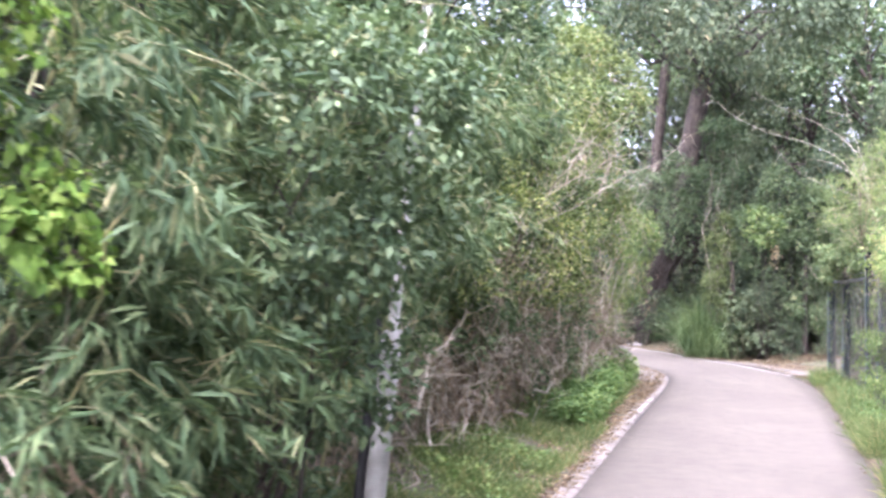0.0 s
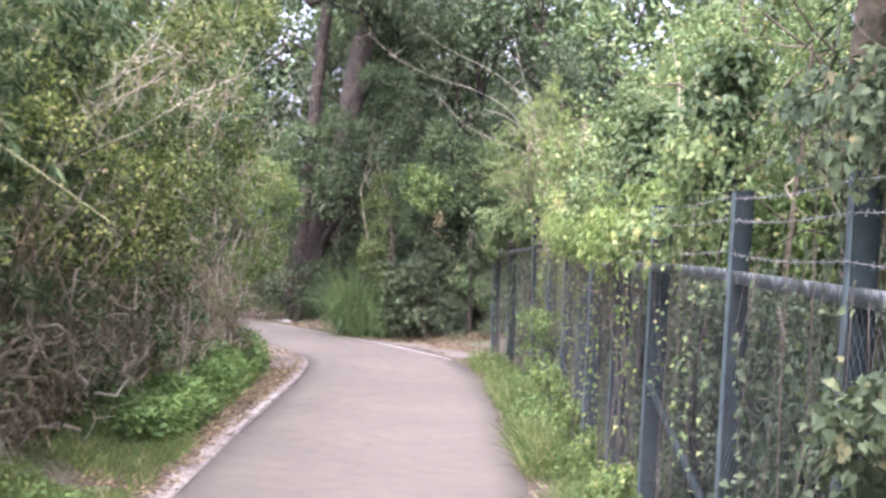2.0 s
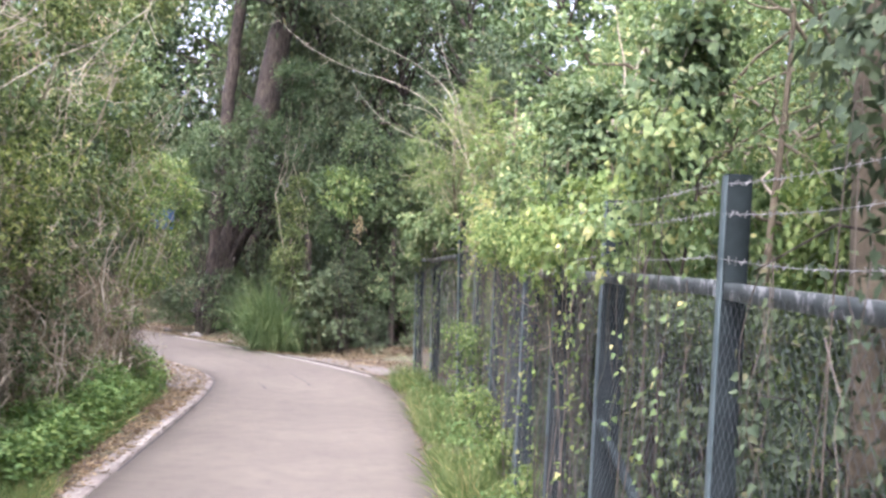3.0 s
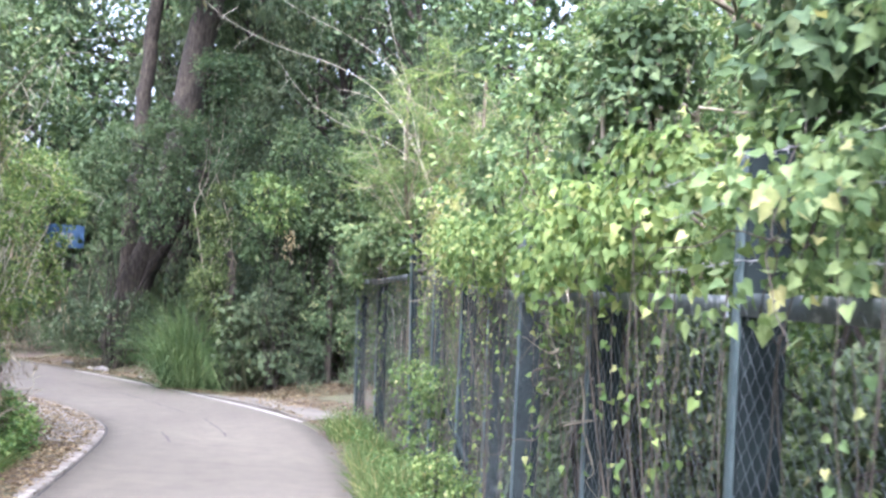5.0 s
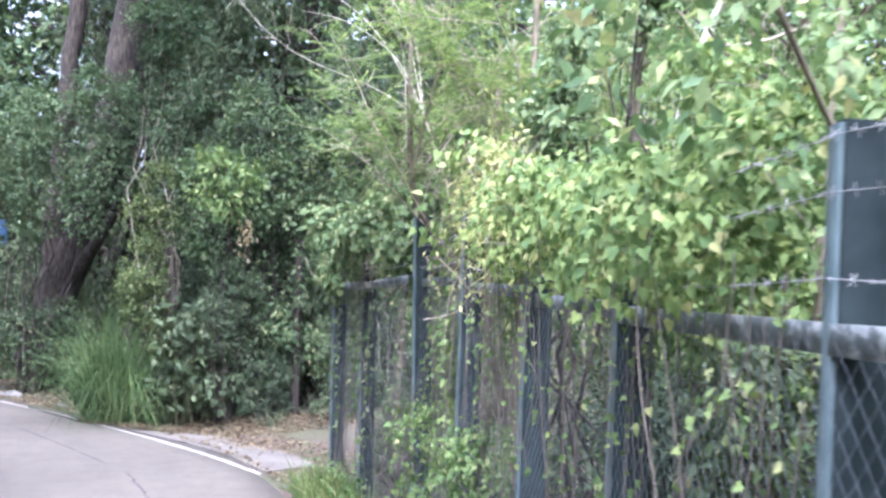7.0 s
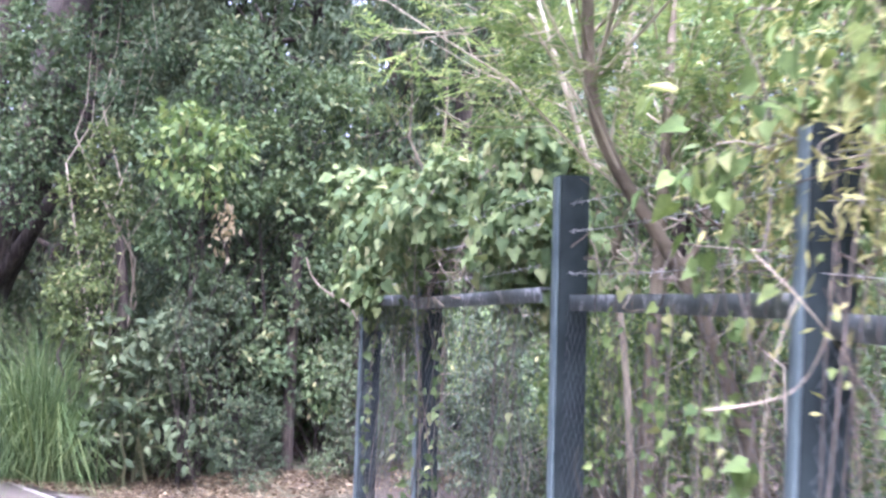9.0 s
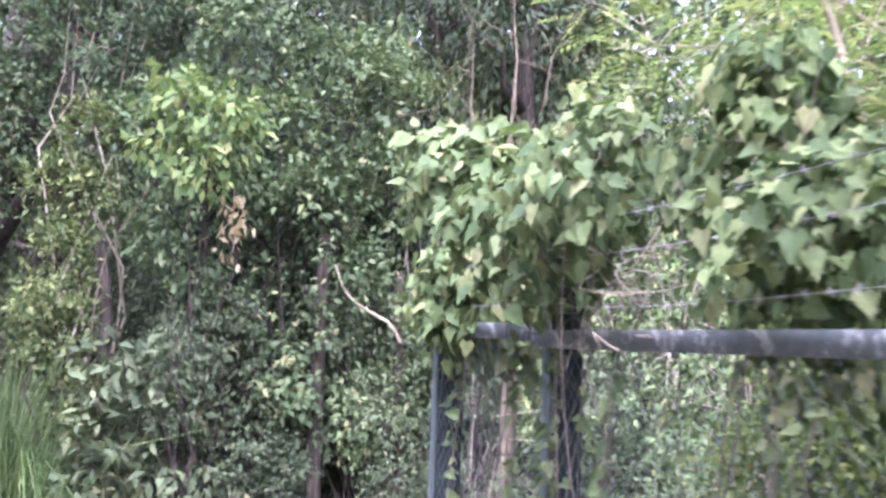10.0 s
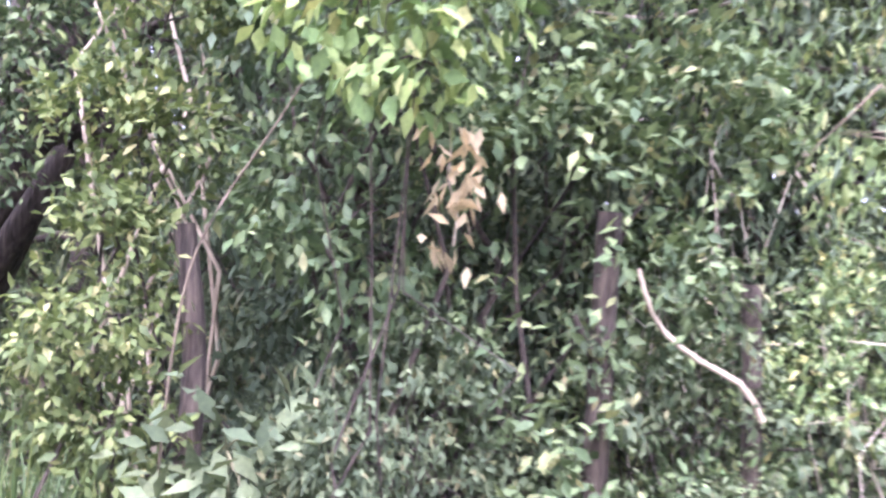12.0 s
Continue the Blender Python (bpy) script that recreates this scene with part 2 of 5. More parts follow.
M_CRACK = plain_mat("crack_filler", (0.03, 0.027, 0.025), (0.06, 0.055, 0.05), 12, 0.9, 0.3)


# ---- mesh helpers ----
class Shape:
    """Gathers vertices and faces; turns them into one mesh."""

    def __init__(self):
        self.v, self.f, self.n = [], {3: [], 4: []}, 0

    def add(self, v, f):
        v, f = np.asarray(v, float).reshape(-1, 3), np.asarray(f, int)
        self.v.append(v)
        self.f[f.shape[1]].append(f + self.n)
        self.n += len(v)
        return self

    def mesh(self, name, mat, smooth=False):
        me = bpy.data.meshes.new(name)
        v = np.concatenate(self.v)
        loops, starts, at = [], [], 0
        for k in (3, 4):
            if self.f[k]:
                f = np.concatenate(self.f[k])
                loops.append(f.ravel())
                starts.append(at + np.arange(len(f)) * k)
                at += f.size
        loops, starts = np.concatenate(loops), np.concatenate(starts)
        me.vertices.add(len(v))
        me.vertices.foreach_set("co", v.ravel())
        me.loops.add(len(loops))
        me.loops.foreach_set("vertex_index", loops.astype(np.int32))
        me.polygons.add(len(starts))
        me.polygons.foreach_set("loop_start", starts.astype(np.int32))
        if smooth:
            me.polygons.foreach_set("use_smooth", np.ones(len(starts), bool))
        me.update(calc_edges=True)
        me.validate()
        me.materials.append(mat)
        return me


def part(name, shape, mat, parent, label="", smooth=False):
    ob = new(name, shape.mesh(name, mat, smooth))
    ob.parent = parent
    if label:
        tagged(ob, label)
    return ob


def base(name, x, y, z, label, category, group="", kind="", turn=0.0, size=1.0):
    e = new(name)
    e.empty_display_size = 0.2
    e.matrix_world = pose(x, y, z, 0, 0, turn) @ Matrix.Scale(size, 4)
    return tagged(e, label, category, group, kind)


def unit(a):
    return a / np.maximum(np.linalg.norm(a, axis=-1, keepdims=True), 1e-9)


def leaves(s, p, d, up, length, width, form="rhomb", fold=0.18, droop=0.0):
    """Adds blades at p along d, whose faces look along up; length and width are numbers or one for each."""
    p, d = np.asarray(p, float), unit(np.asarray(d, float))
    k = len(p)
    length, width = np.broadcast_to(length, k)[:, None], np.broadcast_to(width, k)[:, None]
    side = unit(np.cross(d, up))
    nrm = np.cross(side, d)
    at = lambda a, w, h: p + d * (a * length) + side * (w * width) + nrm * (h * width) - np.array([0, 0, 1.0]) * (droop * a * a * length)
    if form == "rhomb":
        v = np.stack([at(0, 0, 0), at(0.42, 0.5, fold), at(1, 0, 0), at(0.42, -0.5, fold)], 1)
        f = np.array([[0, 1, 2], [0, 2, 3]])
    elif form == "heart":
        v = np.stack([at(0.08, 0, 0), at(-0.06, 0.3, fold * .6), at(0.25, 0.52, fold), at(1, 0, -0.1), at(0.25, -0.52, fold), at(-0.06, -0.3, fold * .6), at(0.6, 0.28, fold * .5), at(0.6, -0.28, fold * .5)], 1)
        f = np.array([[0, 1, 2], [0, 2, 6], [0, 6, 3], [0, 3, 7], [0, 7, 4], [0, 4, 5]])
    else:                                       # a long bent blade
        v = np.stack([at(0, 0.35, 0), at(0, -0.35, 0), at(0.45, 0.5, fold), at(0.45, -0.5, fold), at(1, 0, 0)], 1)
        f = np.array([[0, 1, 3], [0, 3, 2], [2, 3, 4]])
    s.add(v.reshape(-1, 3), (np.arange(k)[:, None, None] * v.shape[1] + f[None]).reshape(-1, 3))
    return s


def tube(s, pts, radii, sides=6):
    """A bent tapering stick through pts."""
    pts = np.asarray(pts, float)
    radii = np.broadcast_to(radii, len(pts))
    t = unit(np.gradient(pts, axis=0))
    a = unit(np.cross(t, np.where(np.abs(t[:, 2:3]) > 0.9, [[1.0, 0, 0]], [[0, 0, 1.0]])))
    b = np.cross(t, a)
    ang = np.arange(sides) * 2 * math.pi / sides
    ring = pts[:, None] + radii[:, None, None] * (np.cos(ang)[None, :, None] * a[:, None] + np.sin(ang)[None, :, None] * b[:, None])
    i, j = np.meshgrid(np.arange(len(pts) - 1), np.arange(sides), indexing="ij")
    q = np.stack([i * sides + j, i * sides + (j + 1) % sides, (i + 1) * sides + (j + 1) % sides, (i + 1) * sides + j], -1).reshape(-1, 4)
    s.add(ring.reshape(-1, 3), q)
    return s


def bent(rng, a, b, k=5, wobble=0.06, sag=0.0):
    """Points from a to b that wander a little; sag lifts or lowers the middle."""
    a, b = np.asarray(a, float), np.asarray(b, float)
    u = np.linspace(0, 1, k)[:, None]
    p = a + (b - a) * u + rng.normal(0, 1, (k, 3)) * wobble * np.linalg.norm(b - a) * np.sin(u * math.pi)
    p[:, 2] += sag * 4 * u[:, 0] * (1 - u[:, 0])
    return p


def curl(rng, a, b, k=14, amp=0.06):
    """A smoothly winding line from a to b."""
    a, b = np.asarray(a, float), np.asarray(b, float)
    t = np.linspace(0, 1, k)[:, None]
    p = a + (b - a) * t
    for f in (1.0, 2.3, 4.1):
        p = p + np.sin(t * f * math.pi + rng.uniform(0, 6.3)) * rng.normal(0, amp / f, 3) * np.sin(t * math.pi * 0.5)
    return p


def box(s, a, b, w=0.0):
    """An upright box from corner a to corner b, its edges cut by w."""
    (x0, y0, z0), (x1, y1, z1) = a, b
    xy = [(x0 + w, y0), (x1 - w, y0), (x1, y0 + w), (x1, y1 - w), (x1 - w, y1), (x0 + w, y1), (x0, y1 - w), (x0, y0 + w)] if w else [(x0, y0), (x1, y0), (x1, y1), (x0, y1)]
    k = len(xy)
    v = [(x, y, z0) for x, y in xy] + [(x, y, z1) for x, y in xy]
    s.add(v, [(i, (i + 1) % k, k + (i + 1) % k, k + i) for i in range(k)])
    for r in (0, k):
        c = np.mean(v[r:r + k], axis=0)
        s.add([*v[r:r + k], c], [(i, (i + 1) % k, k) for i in range(k)])
    return s


def along(poly, step):
    """Points every step metres along a smooth line through poly, and the ways there."""
    p = np.asarray(poly, float)
    for _ in range(3):                          # corner cutting, ends kept
        q = np.stack([0.75 * p[:-1] + 0.25 * p[1:], 0.25 * p[:-1] + 0.75 * p[1:]], 1).reshape(-1, p.shape[1])
        p = np.concatenate([p[:1], q, p[-1:]])
    d = np.r_[0, np.cumsum(np.linalg.norm(np.diff(p, axis=0), axis=1))]
    u = np.linspace(0, d[-1], max(2, int(d[-1] / step) + 1))
    r = np.stack([np.interp(u, d, p[:, i]) for i in range(p.shape[1])], 1)
    return r, unit(np.gradient(r, axis=0))


# ---- plan: road and ground ----
LEFT_EDGE = [(-0.6, -90), (-0.9, -40), (-1.35, -12), (-1.75, 0), (-2.15, 6), (-2.45, 10), (-2.72, 15), (-2.97, 18.2), (-3.27, 20.1), (-4.25, 21.9), (-5.6, 23.6), (-9, 26), (-16, 29), (-40, 36)]
RIGHT_EDGE = [(3.6, -90), (3.2, -40), (2.5, -12), (2.05, 0), (1.7, 6), (1.45, 9), (1.12, 13.2), (0.75, 17.8), (0.15, 21.0), (-0.9, 23.6), (-2.6, 25.9), (-5.2, 28.6), (-8.6, 32), (-17, 36.5), (-40, 43)]
LE, _ = along(LEFT_EDGE, 0.25)
RE, _ = along(RIGHT_EDGE, 0.25)
ROAD_RING = np.concatenate([LE, RE[::-1]])


def inside(x, y):
    c = np.zeros(np.shape(x), bool)
    a, b = ROAD_RING, np.roll(ROAD_RING, -1, axis=0)
    for (x0, y0), (x1, y1) in zip(a, b):
        if y0 != y1:
            c ^= ((y0 > y) != (y1 > y)) & (x < (x1 - x0) * (y - y0) / (y1 - y0) + x0)
    return c


def off_road(x, y):
    """Metres from the road's edge, negative on the road."""
    x, y = np.asarray(x, float), np.asarray(y, float)
    d = np.full(x.shape, 1e9)
    for ex, ey in ROAD_RING[::2]:
        d = np.minimum(d, (x - ex) ** 2 + (y - ey) ** 2)
    d = np.sqrt(d)
    return np.where(inside(x, y), -d, d)


def lie(x, y):
    """Height of the ground."""
    d = np.maximum(off_road(x, y), -1)
    z = np.where(d < 0.15, -0.05 * np.clip((0.15 - d) / 0.3, 0, 1) - 0.004, 0.02 * np.minimum(d, 1))
    z = z + 0.16 * np.clip(d - 0.9, 0, 5) + 0.3 * np.clip(d - 5.5, 0, 14)
    z = np.where(d > 0.3, z + 0.05 * np.sin(x * 2.1 + y * 1.3) * np.sin(y * 1.7 - x * 0.6) * np.clip(d - 0.3, 0, 1), z)
    return z


def lie_at(x, y):
    return float(lie(np.array([x]), np.array([y]))[0])


def spread(lo, hi, step, far):
    fine = np.arange(lo, hi + step / 2, step)
    out = np.array([1.5, 4, 9, 18, 40, 100, 300, 900, far])
    return np.concatenate([lo - out[::-1], fine, hi + out])


gx, gy = spread(-16, 12, 0.3, 2500), spread(-16, 42, 0.3, 2500)
X, Y = np.meshgrid(gx, gy)
Z = lie(X.ravel(), Y.ravel()).reshape(X.shape)
i, j = np.meshgrid(np.arange(len(gy) - 1), np.arange(len(gx) - 1), indexing="ij")
w = len(gx)
gs = Shape().add(np.stack([X, Y, Z], -1).reshape(-1, 3), np.stack([i * w + j, i * w + j + 1, (i + 1) * w + j + 1, (i + 1) * w + j], -1).reshape(-1, 4))
ground = tagged(new("ground", gs.mesh("ground", M_GROUND, True)), "brown forest soil with leaf litter and thin green growth", "ground", kind="structure")

# the road: a slab between its two edges
n_road = 420
u = np.linspace(0, 1, n_road)


def resample(p, n):
    d = np.r_[0, np.cumsum(np.linalg.norm(np.diff(p, axis=0), axis=1))]
    return np.stack([np.interp(np.linspace(0, d[-1], n), d, p[:, k]) for k in range(2)], 1)


a, b = resample(LE, n_road), resample(RE, n_road)
cols = 9
rs = Shape()
grid = np.stack([np.concatenate([a + (b - a) * (c / (cols - 1)), np.full((n_road, 1), 0.018 * math.sin(math.pi * c / (cols - 1)))], 1) for c in range(cols)], 1)
grid = np.concatenate([np.concatenate([a, np.full((n_road, 1), -0.12)], 1)[:, None], grid, np.concatenate([b, np.full((n_road, 1), -0.12)], 1)[:, None]], 1)
i, j = np.meshgrid(np.arange(n_road - 1), np.arange(cols + 1), indexing="ij")
w = cols + 2
rs.add(grid.reshape(-1, 3), np.stack([i * w + j, i * w + j + 1, (i + 1) * w + j + 1, (i + 1) * w + j], -1).reshape(-1, 4))
road = tagged(new("road", rs.mesh("road", M_ROAD, False)), "narrow worn grey asphalt road bending out of sight", "road", kind="structure")


def flat_strip(line, half, z, name, mat, parent, label="", wob=0.0, seed=1):
    rng = np.random.default_rng(seed)
    p, t = along(line, 0.12)
    nrm = np.stack([-t[:, 1], t[:, 0]], 1)
    hw = half * (1 + wob * rng.normal(0, 1, len(p)))[:, None]
    p = p + nrm * (rng.normal(0, 1, (len(p), 1)) * half * wob)
    l, r = p + nrm * hw, p - nrm * hw
    zz = np.full((len(p), 1), z)
    v = np.concatenate([np.c_[l, zz], np.c_[r, zz]])
    k = len(p)
    q = np.arange(k - 1)
    return part(name, Shape().add(v, np.stack([q + k, q + k + 1, q + 1, q], 1)), mat, parent, label)


for k, line in enumerate([[(-5.6, 26.6), (-4.7, 25.7), (-3.99, 24.77), (-3.1, 23.44), (-2.35, 22.24)], [(-1.9, 21.5), (-1.76, 21.15), (-1.4, 20.1), (-1.23, 19.4)], [(-2.3, 19.6), (-2.1, 19.0), (-1.96, 18.5)]]):
    flat_strip(line, 0.016, 0.024, "crack", M_CRACK, road, "dark crack in the asphalt", 0.5, k)
flat_strip([(-6.3, 29.55), (-5.0, 28.2), (-2.82, 25.72), (-1.12, 23.5), (-0.2, 21.95)], 0.045, 0.009, "edge_line", M_WHITE, road, "worn white edge line", 0.12, 5)


# ---- plants ----
def foliage(s, rng, lobes, count, L, W, form="rhomb", droop=0.15, sag=0.0, per=7, out=0.7, fold=0.18, face=(0, 0, 0.8)):
    """Sprays of leaves over the shells of round lobes (x, y, z, r)."""
    lobes = np.asarray(lobes, float)
    k = max(1, count // per)
    w = lobes[:, 3] ** 2
    c = rng.choice(len(lobes), k, p=w / w.sum())
    mid = lobes[:, :3].mean(axis=0)
    u = unit(rng.normal(0, 1, (k, 3)) + unit(lobes[c, :3] - mid) * out + [0, 0, 0.25])
    p = lobes[c, :3] + u * lobes[c, 3:] * (0.5 + 0.55 * np.sqrt(rng.random((k, 1))))
    d = unit(u + rng.normal(0, 0.5, (k, 3)) - [0, 0, droop])
    t = rng.random((k, per, 1))
    q = p[:, None] + d[:, None] * (t - 0.3) * (L * 3.0) + rng.normal(0, L * 0.35, (k, per, 3))
    ld = unit(d[:, None] * 0.8 + rng.normal(0, 0.75, (k, per, 3)) - [0, 0, droop])
    up = unit(u[:, None] * 0.6 + rng.normal(0, 0.45, (k, per, 3)) + face)
    n = k * per
    size = rng.uniform(0.65, 1.25, n)
    return leaves(s, q.reshape(-1, 3), ld.reshape(-1, 3), up.reshape(-1, 3), L * size, W * size, form, fold, sag)


def lobed(rng, rx, h, k, r, low=0.12, taper=0.5):
    """Lobes of an uneven bush: wider below, uneven on top."""
    z = rng.uniform(low, 1.0, k)
    a = rng.uniform(0, 2 * math.pi, k)
    reach = rx * (1 - taper * z) * np.sqrt(rng.uniform(0.25, 1, k))
    return np.stack([np.cos(a) * reach, np.sin(a) * reach, z * h * 0.92, r * rng.uniform(0.6, 1.25, k)], 1)


def shrub(seed, name, label, category, group, mat, stem_mat, rx=1.1, h=2.2, k=16, r=0.42, count=4600, L=0.088, W=0.044, droop=0.15, form="rhomb", low=0.12):
    rng = np.random.default_rng(seed)
    e = base(name, 0, 0, 0, label, category, group)
    lob = lobed(rng, rx, h, k, r, low)
    st = Shape()
    for x, y, z, q in lob:
        foot = rng.normal(0, 0.12, 3) * [1, 1, 0]
        tube(st, bent(rng, foot - [0, 0, 0.25], (x, y, z), 5, 0.09), np.linspace(0.024, 0.007, 5), 4)
        for _ in range(3):
            tube(st, bent(rng, (x, y, z), np.array([x, y, z]) + rng.normal(0, q * 0.8, 3), 3, 0.1), [0.008, 0.006, 0.003], 3)
    part("stem", st, stem_mat, e)
    part("foliage", foliage(Shape(), rng, lob, count, L, W, form, droop), mat, e)
    return e


def tree(seed, name, label, category, group, mat, h=9.0, clear=2.5, rx=2.2, r=0.8, k=22, count=8000, L=0.13, W=0.06, trunk=0.16, lean=0.6, droop=0.2, bark=None):
    rng = np.random.default_rng(seed)
    e = base(name, 0, 0, 0, label, category, group)
    top = np.array([rng.normal(0, lean), rng.normal(0, lean), h * 0.85])
    tr = Shape()
    spine = bent(rng, (0, 0, -0.4), top, 9, 0.03)
    tube(tr, spine, np.linspace(trunk * 1.25, trunk * 0.25, 9), 8)
    lob = []
    for q in range(k):
        z = rng.uniform(clear, h)
        a = q * 2.4 + rng.normal(0, 0.4)
        f = (z - clear) / (h - clear)
        reach = rx * math.sin(math.pi * (0.18 + 0.75 * f)) * rng.uniform(0.55, 1.1)
        c = np.array([np.interp(z, spine[:, 2], spine[:, 0]), np.interp(z, spine[:, 2], spine[:, 1]), z])
        tip = c + [math.cos(a) * reach, math.sin(a) * reach, 0]
        root = np.array([np.interp(z * 0.8, spine[:, 2], spine[:, 0]), np.interp(z * 0.8, spine[:, 2], spine[:, 1]), z * 0.8])
        tube(tr, bent(rng, root, tip, 5, 0.08), np.linspace(trunk * 0.36, 0.012, 5), 5)
        lob.append((*tip, r * rng.uniform(0.65, 1.3)))
    part("trunk", tr, bark or M_BARK, e, "", True)
    part("crown", foliage(Shape(), rng, lob, count, L, W, "rhomb", droop), mat, e)
    return e


PROTO = {}


def shade_tree(x, y, seed, h=11.0):
    """An added tall tree whose high spreading crown, out of view, shades the lane's edge."""
    e = tree(seed, "tree", "added unseen tree whose high crown shades the fence", "tree", "shade trees", M_BROAD, h, 7.4, 3.4, 1.2, 30, 9000, 0.2, 0.1, 0.2, 0.4)
    e.matrix_world = pose(x, y, lie_at(x, y) - 0.05)


KINDS = {
    "broad": lambda s: shrub(s, "shrub", "dense green broadleaf shrub growing on the bank", "shrub", "bank shrubs", M_BROAD, M_TWIG),
    "dark": lambda s: shrub(s, "shrub", "dark green evergreen shrub, leaves partly darkened for the shade here", "shrub", "dark shrubs", M_DARK, M_BARK, 1.1, 2.6, 18, 0.42, 4700, 0.092, 0.042, 0.3),
    "pale": lambda s: shrub(s, "shrub", "pale yellow-green shrub with thin stems", "shrub", "pale shrubs", M_PALE, M_PALETWIG, 1.1, 2.3, 16, 0.42, 5200, 0.08, 0.036, 0.1),
    "vineheap": lambda s: shrub(s, "shrub", "light green creeper heaped over bushes", "shrub", "creeper heaps", M_VINE, M_STEM, 1.2, 2.2, 20, 0.4, 8000, 0.052, 0.05, 0.3, "rhomb", 0.68),
    "tree": lambda s: tree(s, "tree", "tall green broadleaf tree in the wood", "tree", "wood trees", M_BROAD, 9.5, 2.0, 2.4, 0.95, 24, 5200, 0.215, 0.115),
    "paletree": lambda s: tree(s, "tree", "slender pale green tree behind the fence", "tree", "wood trees", M_PALE, 7.5, 1.0, 2.0, 0.7, 30, 11000, 0.092, 0.046, 0.08, bark=M_BROWN),
    "darktree": lambda s: tree(s, "tree", "dark evergreen tree with drooping fine foliage", "tree", "dark trees", M_DARK, 10.0, 0.8, 2.1, 0.9, 30, 9500, 0.22, 0.05, 0.2, 0.5, 0.7),
}


def plant(kind, x, y, size=1.0, tall=1.0, variants=3, sink=0.05):
    """One more plant of a kind: the first of each variant is built, the others copy it."""
    k = PROTO.setdefault(kind, [0, {}])
    k[0] += 1
    v = k[0] % variants
    turn = (k[0] * 137.5) % 360
    m = pose(x, y, lie_at(x, y) - sink, 0, 0, turn) @ Matrix.Diagonal((size, size, size * tall, 1))
    if v not in k[1]:
        k[1][v] = KINDS[kind](sum(map(ord, kind)) + v)
        k[1][v].matrix_world = m
        return k[1][v]
    first = k[1][v]
    return copy_thing(first, m @ Matrix.Diagonal((1 / first.scale[0], 1 / first.scale[1], 1 / first.scale[2], 1)))


# tall wood all round, behind the near growth
for x, y, s in [(-7.8, -8, .95), (-8.5, -4, 1.05), (-7.2, 0, 1), (-8.5, 4, 1.1), (-7.6, 8, .9), (-9, 12, 1.1), (-8, 16, 1), (-10.5, 19.5, 1.1), (-12, 24, 1),
                (-16, 26, 1.1), (8.5, -4, 1.1), (8, 0, 1.0), (8.5, 4.5, 1.15), (9.5, 10, 1.2), (9, 16, 1.2), (9.5, 22, 1.2), (5, 30, 1.2), (9, 28, 1.25), (1.8, 31, 1.15),
                (-13, 40, 1.1), (-18, 41, 1.2), (-9, 41, 1.2), (-1.5, 37, 1.2), (3.5, 36, 1.2), (-5.5, 41, 1.25), (-6.2, 39.0, 1.2), (-11, 33.5, .9), (-2.5, 40, 1.3), (0.8, 39, 1.3), (-15, 36, 1.2), (-10, 15, 1.2), (-11, 8, 1.2), (-10, 2, 1.2), (-6.5, -13, 1.0), (-9, -17, 1.1), (6.5, -13, 1.0), (9, -9, 1.1)]:
    plant("tree", x, y, s, 1.05)
for x, y, s, t in [(-1.8, 31.9, .66, 1.0), (-0.9, 29.3, .58, 1.0), (0.2, 29.4, .7, 1.0), (2.4, 28.5, .72, 1.05), (-11.2, 35.4, .8, 1.2), (-4.9, 37.4, .95, 1.2), (-0.4, 33, 1.0, 1.1), (-5.3, 35.9, 1.0, 1.1), (-3.2, 34, 1.05, 1.15), (-12.3, 37.6, .9, 1.1), (4.6, 26.5, .8, 1.1), (5.5, 1.2, .75, 1.0), (5.7, -2.4, .75, 1.0), (5.0, -7.5, .7, 1.0), (-5.8, -6.5, .6, 1.0), (-5.9, -3.0, .62, 1.0), (-6.2, 0.6, .62, 1.0)]:
    plant("darktree", x, y, s, t)
for x, y, s in [(-6.8, 15.6, .75)]:
    plant("tree", x, y, s, 1.1)
for x, y, s in [(5.2, 5.2, .9), (5.0, 8.6, .9), (5.2, 12.0, .95), (4.7, 15.2, .8), (5.6, 18.6, 1.0), (3.6, 22.6, .85), (4.3, 20.4, .85), (4.5, 17.2, .8), (6.5, 24.2, 1.05), (7.0, 14, 1.1), (7.0, 8, 1.1)]:
    plant("paletree", x, y, s)
# far bank; the last four dark shrubs hold canopy shade in their leaf colour
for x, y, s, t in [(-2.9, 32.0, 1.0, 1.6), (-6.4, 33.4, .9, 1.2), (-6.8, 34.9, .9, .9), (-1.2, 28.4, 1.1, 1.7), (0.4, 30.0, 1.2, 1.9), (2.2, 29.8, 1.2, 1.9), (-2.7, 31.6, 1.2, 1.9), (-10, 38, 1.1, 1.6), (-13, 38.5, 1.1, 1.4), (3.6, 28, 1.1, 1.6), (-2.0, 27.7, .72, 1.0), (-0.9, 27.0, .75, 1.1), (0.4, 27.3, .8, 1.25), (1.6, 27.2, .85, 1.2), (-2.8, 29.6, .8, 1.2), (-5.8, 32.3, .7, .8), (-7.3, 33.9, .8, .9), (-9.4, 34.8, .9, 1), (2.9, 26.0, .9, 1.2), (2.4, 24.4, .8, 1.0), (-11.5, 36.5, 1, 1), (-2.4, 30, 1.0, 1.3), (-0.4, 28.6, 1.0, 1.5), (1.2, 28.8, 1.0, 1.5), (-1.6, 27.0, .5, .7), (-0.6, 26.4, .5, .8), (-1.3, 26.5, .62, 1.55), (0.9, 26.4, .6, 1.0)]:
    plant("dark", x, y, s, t)
